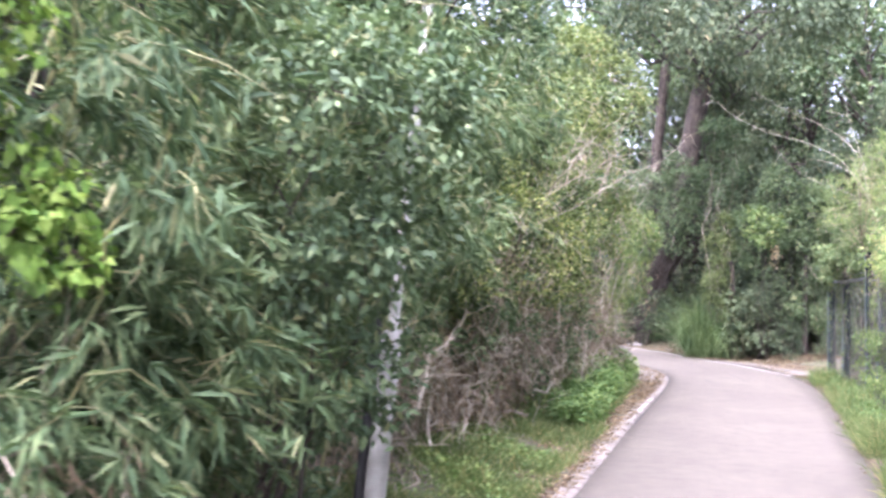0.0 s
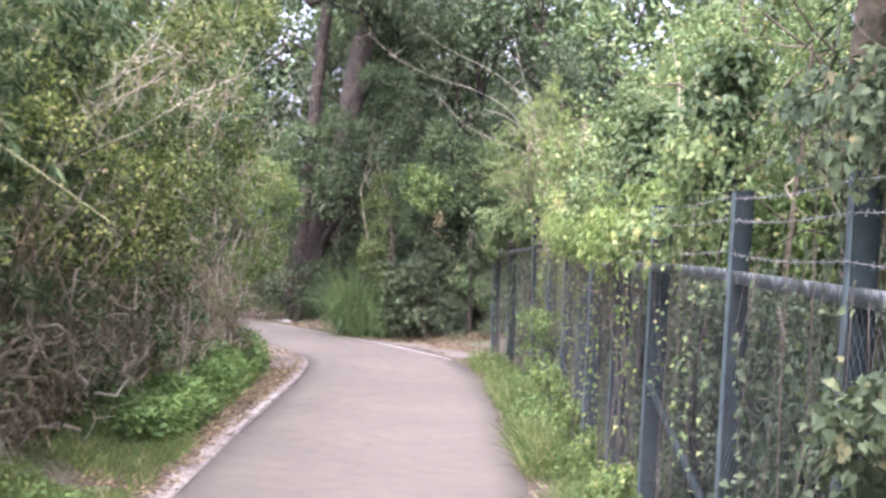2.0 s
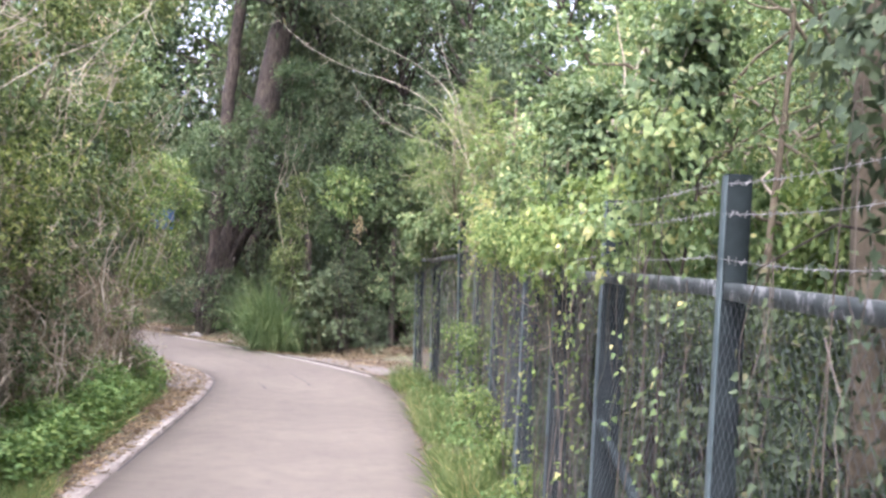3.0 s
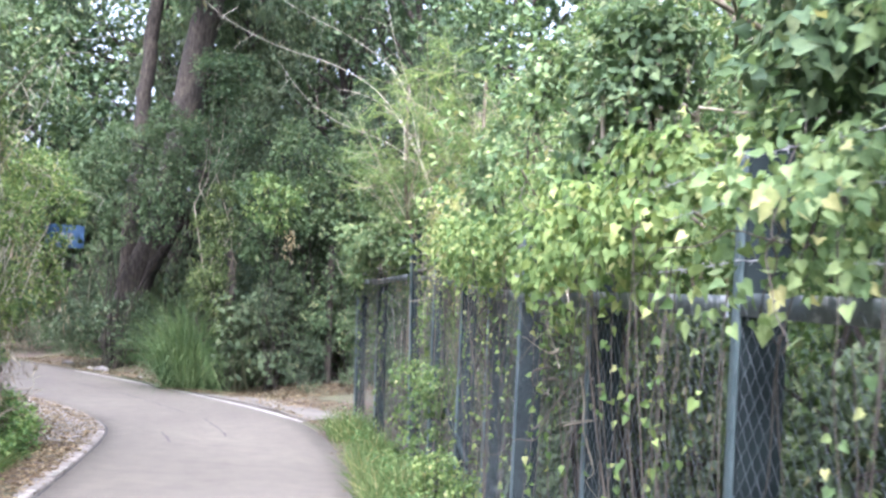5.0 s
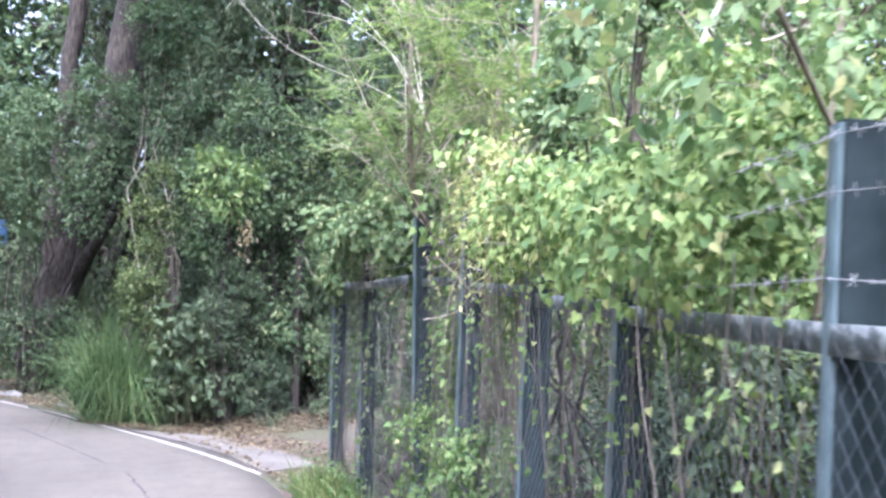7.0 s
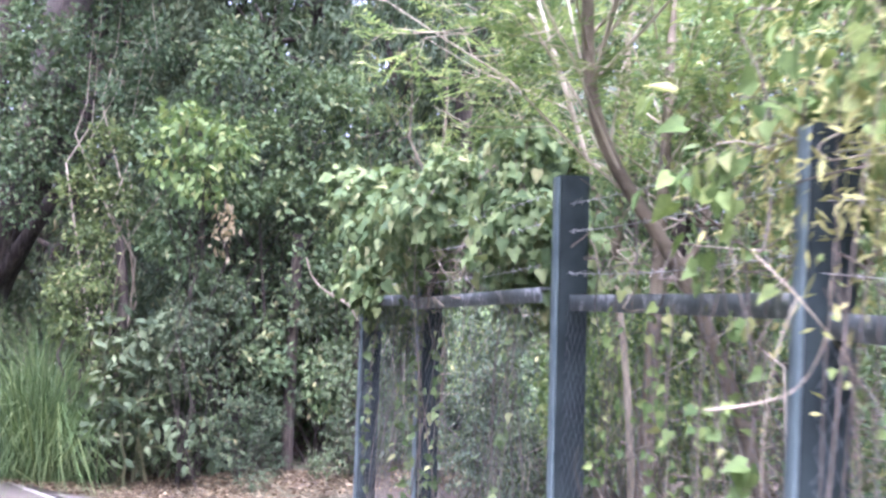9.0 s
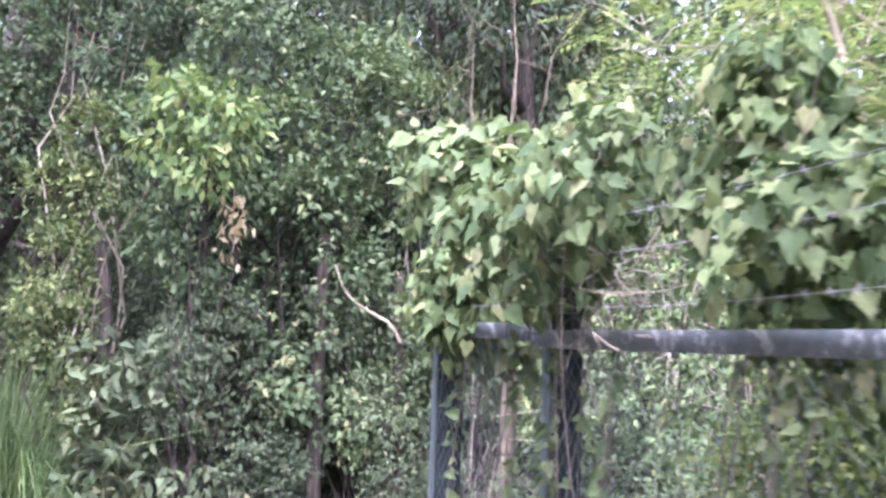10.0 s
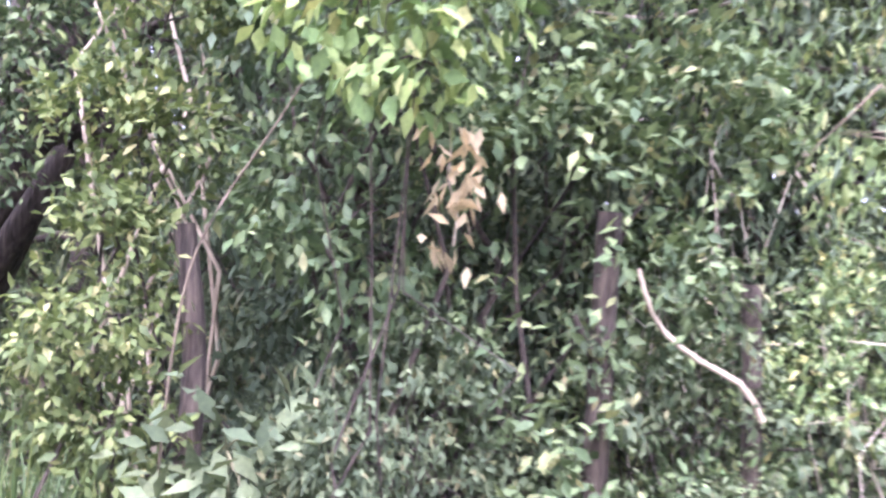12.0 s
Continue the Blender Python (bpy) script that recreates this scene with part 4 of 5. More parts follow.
for k in range(len(POSTS) - 1):
    p, q = POSTS[k], POSTS[k + 1]
    ln = math.dist(p, q)
    m = fpose(k, q)
    m[2][0], m[2][3] = (RAILS[k + 1] - RAILS[k]) / ln, RAILS[k] - RAIL_Z
    prof = [(0, RAIL_Z - 0.078), (0.012, RAIL_Z - 0.078), (0.012, RAIL_Z - 0.009), (0.075, RAIL_Z - 0.009), (0.075, RAIL_Z), (0, RAIL_Z)]
    ends = [[(x, u, z) for u, z in prof] for x in (0.04, ln - 0.04)]
    rail = Shape().add(ends[0] + ends[1], [(i, (i + 1) % 6, 6 + (i + 1) % 6, 6 + i) for i in range(6)] + [(0, 1, 2, 5), (2, 3, 4, 5), (6, 7, 8, 11), (8, 9, 10, 11)])
    fence_part("top_rail", rail, M_RAIL, m, "peeling blue-grey top rail")
    net = Shape()
    step = 0.092
    for sgn in (1, -1):
        for c in np.arange(-RAIL_Z, ln + RAIL_Z, step):
            x0, x1 = (c, c + RAIL_Z) if sgn > 0 else (c + RAIL_Z, c)
            za, zb = 0.04, RAIL_Z - 0.04
            pts = []
            for z in (za, zb):
                x = x0 + (x1 - x0) * (z / RAIL_Z)
                if x < 0.02 or x > ln - 0.02:
                    xc = min(max(x, 0.02), ln - 0.02)
                    z = (xc - x0) / (x1 - x0) * RAIL_Z
                    x = xc
                pts.append((x, -0.006 + 0.003 * sgn, z))
            if za <= pts[0][2] <= zb and za <= pts[1][2] <= zb and abs(pts[0][2] - pts[1][2]) > 0.05:
                tube(net, pts, 0.0011, 3)
    fence_part("wire_mesh", net, M_MESHWIRE, m)
    rng = np.random.default_rng(70 + k)
    for z in (RAIL_Z + 0.11, RAIL_Z + 0.32, ARM_Z - 0.04):
        wire = Shape()
        pts = np.array([(x, -0.008, z - 0.025 * math.sin(math.pi * x / ln)) for x in np.linspace(0, ln, 9)])
        tube(wire, pts, 0.0018, 3)
        for x in np.arange(0.06, ln, 0.12):
            c = np.array([x, -0.008, z - 0.025 * math.sin(math.pi * x / ln)])
            for _ in range(2):
                d = unit(rng.normal(0, 1, 3) * [0.5, 1, 1]) * 0.018
                tube(wire, [c - d, c + d], 0.0017, 3)
        fence_part("barbed_wire", wire, M_WIRE, m)
for (ya, za), (yb, zb) in [((4.05, 1.72), (1.2, 1.0)), ((14.85, 1.62), (12.0, 0.9))]:
    xa, xb = (float(np.interp(q, [p[1] for p in POSTS], [p[0] for p in POSTS])) + 0.03 for q in (ya, yb))
    strut = tube(Shape(), [(xa, ya, za), (xb, yb, zb)], 0.035, 8)
    fence_part("brace", strut, M_STEEL, Matrix(), "sloping steel brace")


# ---- creepers on the fence ----
def on_fence(y):
    ys = [p[1] for p in POSTS]
    return float(np.interp(y, ys, [p[0] for p in POSTS]))


def creeper(seed, blobs, count, L=0.095, mat=None, strands=6, label="light green heart-leaved creeper hanging over the fence"):
    """blobs: y along the fence, metres out from it towards the road, z, half length, half height."""
    rng = np.random.default_rng(seed)
    y0 = np.mean([b[0] for b in blobs])
    x0 = on_fence(y0)
    e = base("climbing_vine", x0, y0, 0, label, "vine", "fence creepers")
    st, lob = Shape(), []
    for y, o, z, ry, rz in blobs:
        x = on_fence(y) - o
        k = max(3, int(ry * rz * 9))
        for _ in range(k):
            lob.append((x + rng.normal(0, 0.16) - x0, y + rng.uniform(-ry, ry) - y0, z + rng.uniform(-rz, rz), rng.uniform(0.16, 0.3)))
    for q in range(10):
        c = lob[rng.integers(len(lob))]
        ya = c[1] + rng.normal(0, 0.3)
        foot = (on_fence(ya + y0) - x0 + rng.choice([-0.03, 0.1]), ya, 0.0)
        tube(st, curl(rng, foot, c[:3], 16, 0.07), np.linspace(0.006, 0.002, 16), 4)
    for q in range(40):
        c = np.array(lob[rng.integers(len(lob))])
        tube(st, curl(rng, c[:3], c[:3] + rng.normal(0, 0.34, 3) * [0.3, 1, 1], 9, 0.05), np.linspace(0.0035, 0.0015, 9), 3)
    part("stem", st, M_TENDRIL, e)
    lf = foliage(Shape(), rng, lob, count, L, L * 0.86, "heart", 0.9, 0.05, 5, 0.2, 0.18, (-0.6, -0.35, 0.45))
    ya, yb = min(b[0] - b[3] for b in blobs), max(b[0] + b[3] for b in blobs)
    for q in range(strands):                 # tendrils trailing down the mesh, some with leaves along them
        y = rng.uniform(ya, yb)
        top = np.array([on_fence(y) - x0 - 0.03 - rng.random() * 0.09, y - y0, rng.uniform(2.5, 3.0)])
        low = top + [rng.normal(0, .02), rng.normal(0, .2), -rng.uniform(0.4, 2.2)]
        line = curl(rng, top, low, 18, 0.05)
        part("tendril", tube(Shape(), line, np.linspace(0.0032, 0.0014, 18), 3), M_TENDRIL, e)
        if q % 4:
            m = int(np.linalg.norm(top - low) / 0.075)
            at = rng.integers(0, 18, m)
            lp = line[at] + rng.normal(0, 0.03, (m, 3)) * [0.4, 1, 1]
            ld = unit(rng.normal(0, 0.6, (m, 3)) - [0.3, 0, 0.7])
            sz = rng.uniform(0.5, 1.05, m)
            leaves(lf, lp, ld, unit(rng.normal(0, 0.4, (m, 3)) + [-0.7, -0.4, 0.4]), L * sz, L * 0.84 * sz, "heart", 0.18, 0.05)
    part("foliage", lf, mat or M_VINE, e)
    return e


creeper(1, [(-4.2, -.1, 3.2, 1.0, .5), (-3.6, -.02, 1.8, 1.0, .9)], 2300, .056, M_DARK, 8)
creeper(2, [(-1.6, -.1, 3.5, 1.0, .5), (-1.8, -.02, 1.6, .9, .9)], 2500, .056, M_DARK, 8)
creeper(3, [(0.6, -.25, 3.6, 1.0, .3), (0.4, -.02, 1.0, .9, .6)], 1500, .055, M_DARK, 9)
creeper(4, [(2.9, -.25, 3.35, .9, .3), (2.8, -.05, 3.0, .6, .15), (2.6, -.02, .8, .9, .5)], 2600, .05, M_PALE, 10)
creeper(5, [(5.0, -.2, 3.3, 1.1, .32), (5.3, .0, 2.9, .5, .12), (5.0, .0, .7, .9, .4)], 4000, .054, strands=18)
creeper(6, [(7.2, -.2, 3.2, 1.1, .3), (7.0, .0, 2.85, .5, .1), (7.0, .02, .6, .7, .4)], 3600, .054, strands=16)
creeper(7, [(9.4, -.15, 3.35, 1.0, .4), (9.6, .0, 2.95, .7, .12), (9.4, .02, .6, .6, .4)], 5200, .044, strands=16)
creeper(8, [(11.5, -.1, 3.2, 1.1, .26), (11.4, .04, 3.0, .9, .18), (11.6, .03, .8, .6, .5)], 5000, .046, strands=16)
creeper(9, [(13.3, -.05, 3.08, 1.1, .2), (13.4, .02, 1.0, .5, .5)], 3200, .043, strands=22)
creeper(10, [(16.2, .02, 1.2, .4, .5), (15.6, .02, .6, .6, .4)], 900, .056, strands=22)
creeper(11, [(18.3, -.1, 3.55, .7, .3), (18.2, -.15, 3.05, .6, .2), (19.15, .03, 3.3, .45, .35)], 3000, .08, M_VINEGREY, 10)
creeper(12, [(20.2, .05, 3.4, 1.0, .45), (20.3, .06, 2.75, .7, .22)], 4200, .082, M_VINEGREY, strands=18)
creeper(13, [(14.6, .03, 3.28, .28, .12), (14.3, .0, 3.5, .3, .15)], 330, .088, strands=3, label="large pale green leaves of a creeper on the fence top")


def dead_vine(seed, y, z, ry, rz, n, straw=0):
    """Dead leafless creeper stems knotted round the fence top."""
    rng = np.random.default_rng(seed)
    x = on_fence(y)
    e = base("dead_vine", x, y, 0, "knot of thin brown dead creeper stems on the fence top", "vine", "dead creepers")
    for q in range(n):
        a = np.array([rng.normal(-0.03, .08), rng.uniform(-ry, ry), z + rng.uniform(-rz, rz)])
        d = rng.normal(0, 1, 3) * [0.12, 0.5, 0.28]
        part("stem", tube(Shape(), curl(rng, a, a + d, 14, 0.12), np.linspace(0.005, 0.0015, 14), 4), M_TENDRIL if q % 3 else M_TWIG, e)
    if straw:
        p = np.c_[rng.normal(-0.05, .1, straw), rng.uniform(-ry, ry, straw), z + rng.normal(0.1, rz * .8, straw)]
        tagged(part("dry_leaf", leaves(Shape(), p, unit(rng.normal(0, .7, (straw, 3)) - [0.3, 0, 0.6]), unit(rng.normal(0, .5, (straw, 3)) + [-.6, -.3, .5]), rng.uniform(.035, .075, straw), rng.uniform(.008, .018, straw), "rhomb", .15, .1), M_STRAW, e, "straw-coloured dry leaves"), kind="stuff")
    return e


dead_vine(200, 19.5, 3.0, .5, .25, 34)
dead_vine(201, 13.8, 3.15, 1.5, .3, 44, 3000)
dead_vine(203, 16.4, 3.0, .9, .2, 16)
dead_vine(204, 6.5, 2.35, .35, .35, 22)
dead_vine(205, 18.9, 2.9, .5, .3, 18)


def dead_sprig():
    """Bare pale twigs caught on the fence."""
    e = base("dead_vine", 1.72, 14.5, 0, "bare pale forked twig caught on the fence wires", "vine", "dead creepers")
    for way, r in [([(-.12, 0, 2.92), (0.02, -.02, 2.8), (.18, 0, 2.64)], .0045), ([(-.22, 0, 2.46), (-.06, -.02, 2.49), (.06, 0, 2.54), (.13, 0, 2.7), (.12, 0, 2.85)], .004), ([(.18, 0, 2.64), (.25, -.02, 2.5), (.31, 0, 2.36)], .003), ([(.02, -.02, 2.8), (-.04, 0, 2.6), (-.05, 0, 2.3), (-.03, 0, 2.05)], .003)]:
        line, _ = along(way, 0.04)
        part("twig", tube(Shape(), line, np.linspace(r, r * .5, len(line)), 5), M_TWIG, e, "", True)


dead_sprig()


# ---- things by the road ----
def lamp_post(x, y):
    e = base("lamp_post", x, y, lie_at(x, y), "galvanised steel roadside pole with a black mark", "pole")
    body = Shape()
    lean = 0.075
    pts = [(lean * z, 0, z) for z in (-0.3, 0, 1.0, 1.02, 2.2, 2.22, 7.0)]
    tube(body, pts, [0.1, 0.1, 0.098, 0.094, 0.09, 0.05, 0.042], 20)
    part("shaft", body, M_POLE, e, "", True)
    s = Shape()
    tube(s, [(lean * z, 0, z) for z in (1.0, 1.06)], [0.1, 0.1], 20)
    part("collar", s, M_POLE, e)
    back = Shape()
    tube(back, [(lean * z - 0.17, 0.05, z) for z in (-0.3, 1.0, 2.35)], [0.05, 0.05, 0.045], 10)
    part("cable_duct", back, M_BLACK, e, "dark cable duct beside the shaft")
    for q, (u, v, w) in enumerate([(-0.02, 2.02, 35), (-0.02, 1.96, -35)]):
        a, d = -0.05 + u, radians(w)
        s = Shape()
        pts = [(0.1 * math.sin(a + f) + lean * v, -0.096 * math.cos(a + f), v + f * math.tan(d) * 0.1) for f in np.linspace(0, 0.7, 5)]
        tube(s, pts, 0.008, 4)
        part("painted_mark", s, M_BLACK, e, "black painted stroke")
    return e


lamp_post(-2.75, -1.85)


def kerb():
    root = tagged(new("kerb"), "worn pale concrete edging flush with the road", "kerb", kind="structure")
    line, way = along([(-1.35, -12), (-1.75, 0), (-2.15, 6), (-2.45, 10), (-2.72, 15), (-2.97, 18.2), (-3.27, 20.1), (-4.25, 21.9), (-5.6, 23.6), (-9, 26)], 0.05)
    rng = np.random.default_rng(9)
    at = 0
    while at < len(line) - 20:
        n = int(rng.uniform(14, 19))
        p, t = line[at:at + n], way[at:at + n]
        nr = np.stack([-t[:, 1], t[:, 0]], 1)
        pick = np.linspace(0, len(p) - 1, 4).astype(int)
        p, nr = p[pick], nr[pick]
        z, wd = 0.03 + rng.normal(0, 0.006), 0.24 * rng.uniform(0.8, 1.15)
        inner, outer = p - nr * 0.002, p + nr * wd
        c = lambda xy, h: np.c_[xy, np.full(len(xy), h)]
        prof = [c(inner, -0.12), c(inner, z - 0.012), c(p + nr * 0.012, z), c(outer - nr * 0.012, z), c(outer, z - 0.012), c(outer, -0.12)]
        k = len(p)
        v = np.concatenate(prof)
        q = [(r * k + i, r * k + i + 1, (r + 1) * k + i + 1, (r + 1) * k + i) for r in range(5) for i in range(k - 1)]
        s = Shape().add(v, q)
        for i in (0, k - 1):
            s.add([a[i] for a in prof], [(0, 1, 2), (0, 2, 3), (0, 3, 4), (0, 4, 5)])
        part("kerb_stone", s, M_KERB, root)
        at += n
    for k, line in enumerate([[(-2.81, 15.8), (-2.77, 14.9)], [(-2.72, 14.1), (-2.66, 12.6), (-2.6, 11.6)], [(-2.56, 10.9), (-2.5, 9.8)], [(-2.46, 9.2), (-2.38, 8.0)]]):
        flat_strip(line, 0.042, 0.046, "paint_patch", M_KERBPAINT, root, "worn white paint on the kerb", 0.25, 20 + k)


kerb()
flat_strip([(-2.41, 10), (-2.68, 15), (-2.93, 18.2), (-3.23, 20.08), (-4.22, 21.86), (-5.57, 23.55), (-8.9, 25.9)], 0.014, 0.008, "joint", M_CRACK, road, "dark open joint along the kerb", 0.35, 31)


def pebbles():
    """Pale broken stone lying inside the bend."""
    rng = np.random.default_rng(51)
    p, t = along([(-2.97, 18.2), (-3.27, 20.1), (-4.25, 21.9), (-5.2, 23.1)], 0.1)
    k = 900
    i = rng.integers(0, len(p), k)
    xy = p[i] + np.stack([-t[i, 1], t[i, 0]], 1) * (0.3 + 0.9 * rng.random((k, 1)) ** 1.3)
    z = lie(xy[:, 0], xy[:, 1])
    form = np.array([(1, 0, 0), (0, 1, 0), (-1, 0, 0), (0, -1, 0), (0, 0, 1), (0, 0, -1)], float)
    v = form[None] * rng.uniform(0.5, 1.3, (k, 6, 1)) * np.stack([rng.uniform(.02, .055, k), rng.uniform(.02, .05, k), rng.uniform(.012, .028, k)], 1)[:, None]
    a = rng.uniform(0, 6.3, k)
    x2 = v[..., 0] * np.cos(a)[:, None] - v[..., 1] * np.sin(a)[:, None]
    y2 = v[..., 0] * np.sin(a)[:, None] + v[..., 1] * np.cos(a)[:, None]
    v = np.stack([x2 + xy[:, :1], y2 + xy[:, 1:], v[..., 2] + z[:, None] + 0.01], -1)
    f = np.array([(0, 1, 4), (1, 2, 4), (2, 3, 4), (3, 0, 4), (1, 0, 5), (2, 1, 5), (3, 2, 5), (0, 3, 5)])
    s = Shape().add(v.reshape(-1, 3), (np.arange(k)[:, None, None] * 6 + f[None]).reshape(-1, 3))
    return tagged(new("gravel", s.mesh("gravel", M_PEBBLE)), "pale broken stones among leaves inside the bend", "gravel", kind="stuff")


pebbles()


def apron():
    e = [(-2.72, 25.66), (-1.58, 24.5), (-0.8, 23.4), (-0.15, 22.05), (0.35, 22.6), (2.2, 23.4), (2.4, 24.8), (0.4, 25.0), (-0.9, 25.3), (-1.8, 25.5)]
    k = len(e)
    v = [(x, y, 0.03) for x, y in e] + [(x, y, -0.15) for x, y in e] + [(0.3, 24, 0.035)]
    s = Shape().add(v, [(i, (i + 1) % k, 2 * k) for i in range(k)]).add(v, [(i, (i + 1) % k, k + (i + 1) % k, k + i) for i in range(k)])
    return tagged(new("pavement", s.mesh("pavement", M_APRON)), "pale concrete apron at the fence corner", "pavement", kind="structure")


apron()


def thicket(seed, x, y, rx, ry, h, n, r=0.009, mat=None, thatch=0, thatch_mat=None, name="dead_brush", label="tangled heap of dead brown branches and twigs", group="dead brush"):
    rng = np.random.default_rng(seed)
    e = base(name, x, y, lie_at(x, y), label, "brushwood", group)
    rest = Shape()
    bold = 15 if thatch else 5
    for q in range(n):
        big = q < bold
        a = np.array([rng.uniform(.45, 1.15) * rx if big and thatch else rng.normal(0, rx * .5), rng.normal(0, ry * .5), rng.uniform(-0.05, h * 0.7)])
        d = unit(rng.normal(0, 1, 3) * [0.6, 1, 0.6] + [0, 0, .2])
        l = rng.uniform(0.45 if big else 0.3, 1.1) * min(1.3, h)
        line = bent(rng, a, a + d * l * (1.25 if big else 1), 5 if big else 6, 0.06 if big else 0.13)
        line[:, 2] = np.maximum(line[:, 2], -0.05)
        line[:, 0] = np.clip(line[:, 0], -rx, rx * 1.3)
        rr = r * (rng.uniform(0.8, 1.6) * (1.0 if q % 3 else 1.2) if big else rng.uniform(0.3, 1.0))
        s = Shape() if big else rest
        tube(s, line, np.linspace(rr, rr * 0.4, len(line)), 6 if big else 4)
        for _ in range(3):
            c = line[rng.integers(1, len(line))]
            t = unit(unit(line[-1] - line[0]) + rng.normal(0, .6, 3)) * l * rng.uniform(.25, .5)
            tube(s, bent(rng, c, c + t, 4, 0.12), np.linspace(rr * .6, rr * 0.25, 4), 4 if big else 3)
        if big:
            part("branch", s, (mat or M_TWIG) if q % 3 else M_PALETWIG, e, "", True)
    tagged(part("twig", rest, mat or M_TWIG, e), kind="stuff")
    if thatch:
        k = int(thatch * .7)
        p = np.c_[rng.normal(0, rx * .4, k), rng.normal(0, ry * .55, k), rng.uniform(0.1, 1, k) * h]
        d = unit(np.c_[rng.normal(0.2, .5, k), rng.normal(0, .5, k), -np.ones(k)])
        s = leaves(Shape(), p, d, unit(rng.normal(0, 1, (k, 3)) + [1, 0, .3]), rng.uniform(.12, .34, k), rng.uniform(.008, .018, k), "rhomb", .1, .1)
        tagged(part("dead_leaf", s, thatch_mat or M_THATCH, e), kind="stuff")
    return e


for k, (x, y, rx, ry, h, n, r, th) in enumerate([(-4.5, 5.6, .5, 1.1, 1.7, 90, .014, 2200), (-4.4, 7.5, .5, 1.1, 2.0, 90, .014, 2600), (-4.3, 9.4, .5, 1.0, 2.4, 80, .011, 2600), (-4.6, 3.6, .5, 1.2, 1.7, 80, .012, 1600), (-4.35, 11.6, .5, 1.0, 2.3, 70, .009, 2600),
                                                  (-2.4, -7.4, .35, .9, 2.0, 170, .008, 1900), (-2.9, -5.4, .4, 1.0, 1.4, 90, .009, 800), (-4.2, 1.2, .5, 1.0, 1.6, 70, .009, 900), (-4.3, 14.2, .5, 1.3, 2.2, 70, .008, 2400), (-4.4, 16.8, .5, 1.2, 2.0, 70, .008, 2200)]):
    thicket(100 + k, x, y, rx, ry, h, n, r, M_BROWN if y < -4 else None, th, M_DRY if y < -4 else None)
for k, (x, y, rx, ry, h, n) in enumerate([(3.0, 16.2, .8, 1.6, 2.4, 150), (2.6, 18.4, .7, 1.3, 2.2, 110), (3.2, 14.0, .8, 1.2, 2.6, 100)]):
    thicket(130 + k, x, y, rx, ry, h, n, .008, M_TWIG, label="thin bare grey-brown stems of undergrowth", group="undergrowth stems")


# big trunks at the bend
def big_trunk(seed, pts, r0, r1, label, forks=(), spread_over=0):
    rng = np.random.default_rng(seed)
    p0 = np.array(pts[0], float)
    e = base("tree", *p0, label, "tree", "old trees at the bend")
    line, _ = along(np.array(pts, float) - p0, 0.35)
    k = len(line)
    s = Shape()
    rad = np.linspace(r0, r1, k) * (1 + 0.5 * np.exp(-np.linspace(0, 12, k)))
    tube(s, line + rng.normal(0, 0.02, line.shape), rad, 14)
    part("trunk", s, M_BARK, e, "", True)
    lob = []
    for way in forks:
        wp, _ = along(np.array(way, float) - p0, 0.25)
        part("fork", tube(Shape(), wp + rng.normal(0, 0.006, wp.shape), np.linspace(r0 * .36, r0 * .2, len(wp)), 12), M_BARK, e, "", True)
    for _ in range(16):
        a = line[rng.integers(int(k * 0.78), k)]
        t = a + [rng.normal(0, 1.8), rng.normal(0, 1.4), rng.uniform(-0.2, 1.4)]
        part("limb", tube(Shape(), bent(rng, a, t, 5, 0.08), np.linspace(r1 * 0.5, 0.015, 5), 5), M_BARK, e)
        lob.append((*t, rng.uniform(0.5, 0.9)))
    for q in range(spread_over):             # long limbs out over the bend
        a = line[rng.integers(int(k * 0.75), k)]
        t = np.array([rng.uniform(-6.0, 2.0), rng.uniform(22.5, 29.5), rng.uniform(9.4, 12.0)]) - p0
        part("limb", tube(Shape(), curl(rng, a, t, 8, 0.3), np.linspace(r1 * 0.22, 0.015, 8), 6), M_BARK, e)
        lob.append((*t, rng.uniform(0.9, 1.35)))
    part("crown", foliage(Shape(), rng, lob, 7000 + 900 * spread_over, 0.22, 0.07, "rhomb", 0.9), M_DARK, e)


big_trunk(5, [(-5.7, 31.6, 0.5), (-5.48, 31.5, 1.9), (-5.15, 31.5, 2.9), (-4.8, 31.5, 3.8), (-4.5, 31.5, 5.8), (-4.38, 31.5, 7.3), (-3.98, 31.5, 9.5), (-3.3, 31.4, 12.5)], 0.4, 0.34, "thick leaning dark-barked tree on the bank", [[(-5.2, 31.3, 2.3), (-4.75, 31.1, 2.9), (-4.2, 31.0, 3.9), (-3.85, 30.9, 4.9), (-3.7, 30.9, 6.0)]], 13)
big_trunk(6, [(-5.9, 32.6, 0.8), (-5.85, 32.5, 3.5), (-5.75, 32.5, 6.7), (-5.55, 32.5, 9.6), (-5.3, 32.5, 13)], 0.22, 0.18, "dark upright tree trunk behind the leaning one")


def stick(e, name, pts, r0, r1, mat, sides=6, label=""):
    line, _ = along(pts, 0.12)
    return part(name, tube(Shape(), line, np.linspace(r0, r1, len(line)), sides), mat, e, label, True)


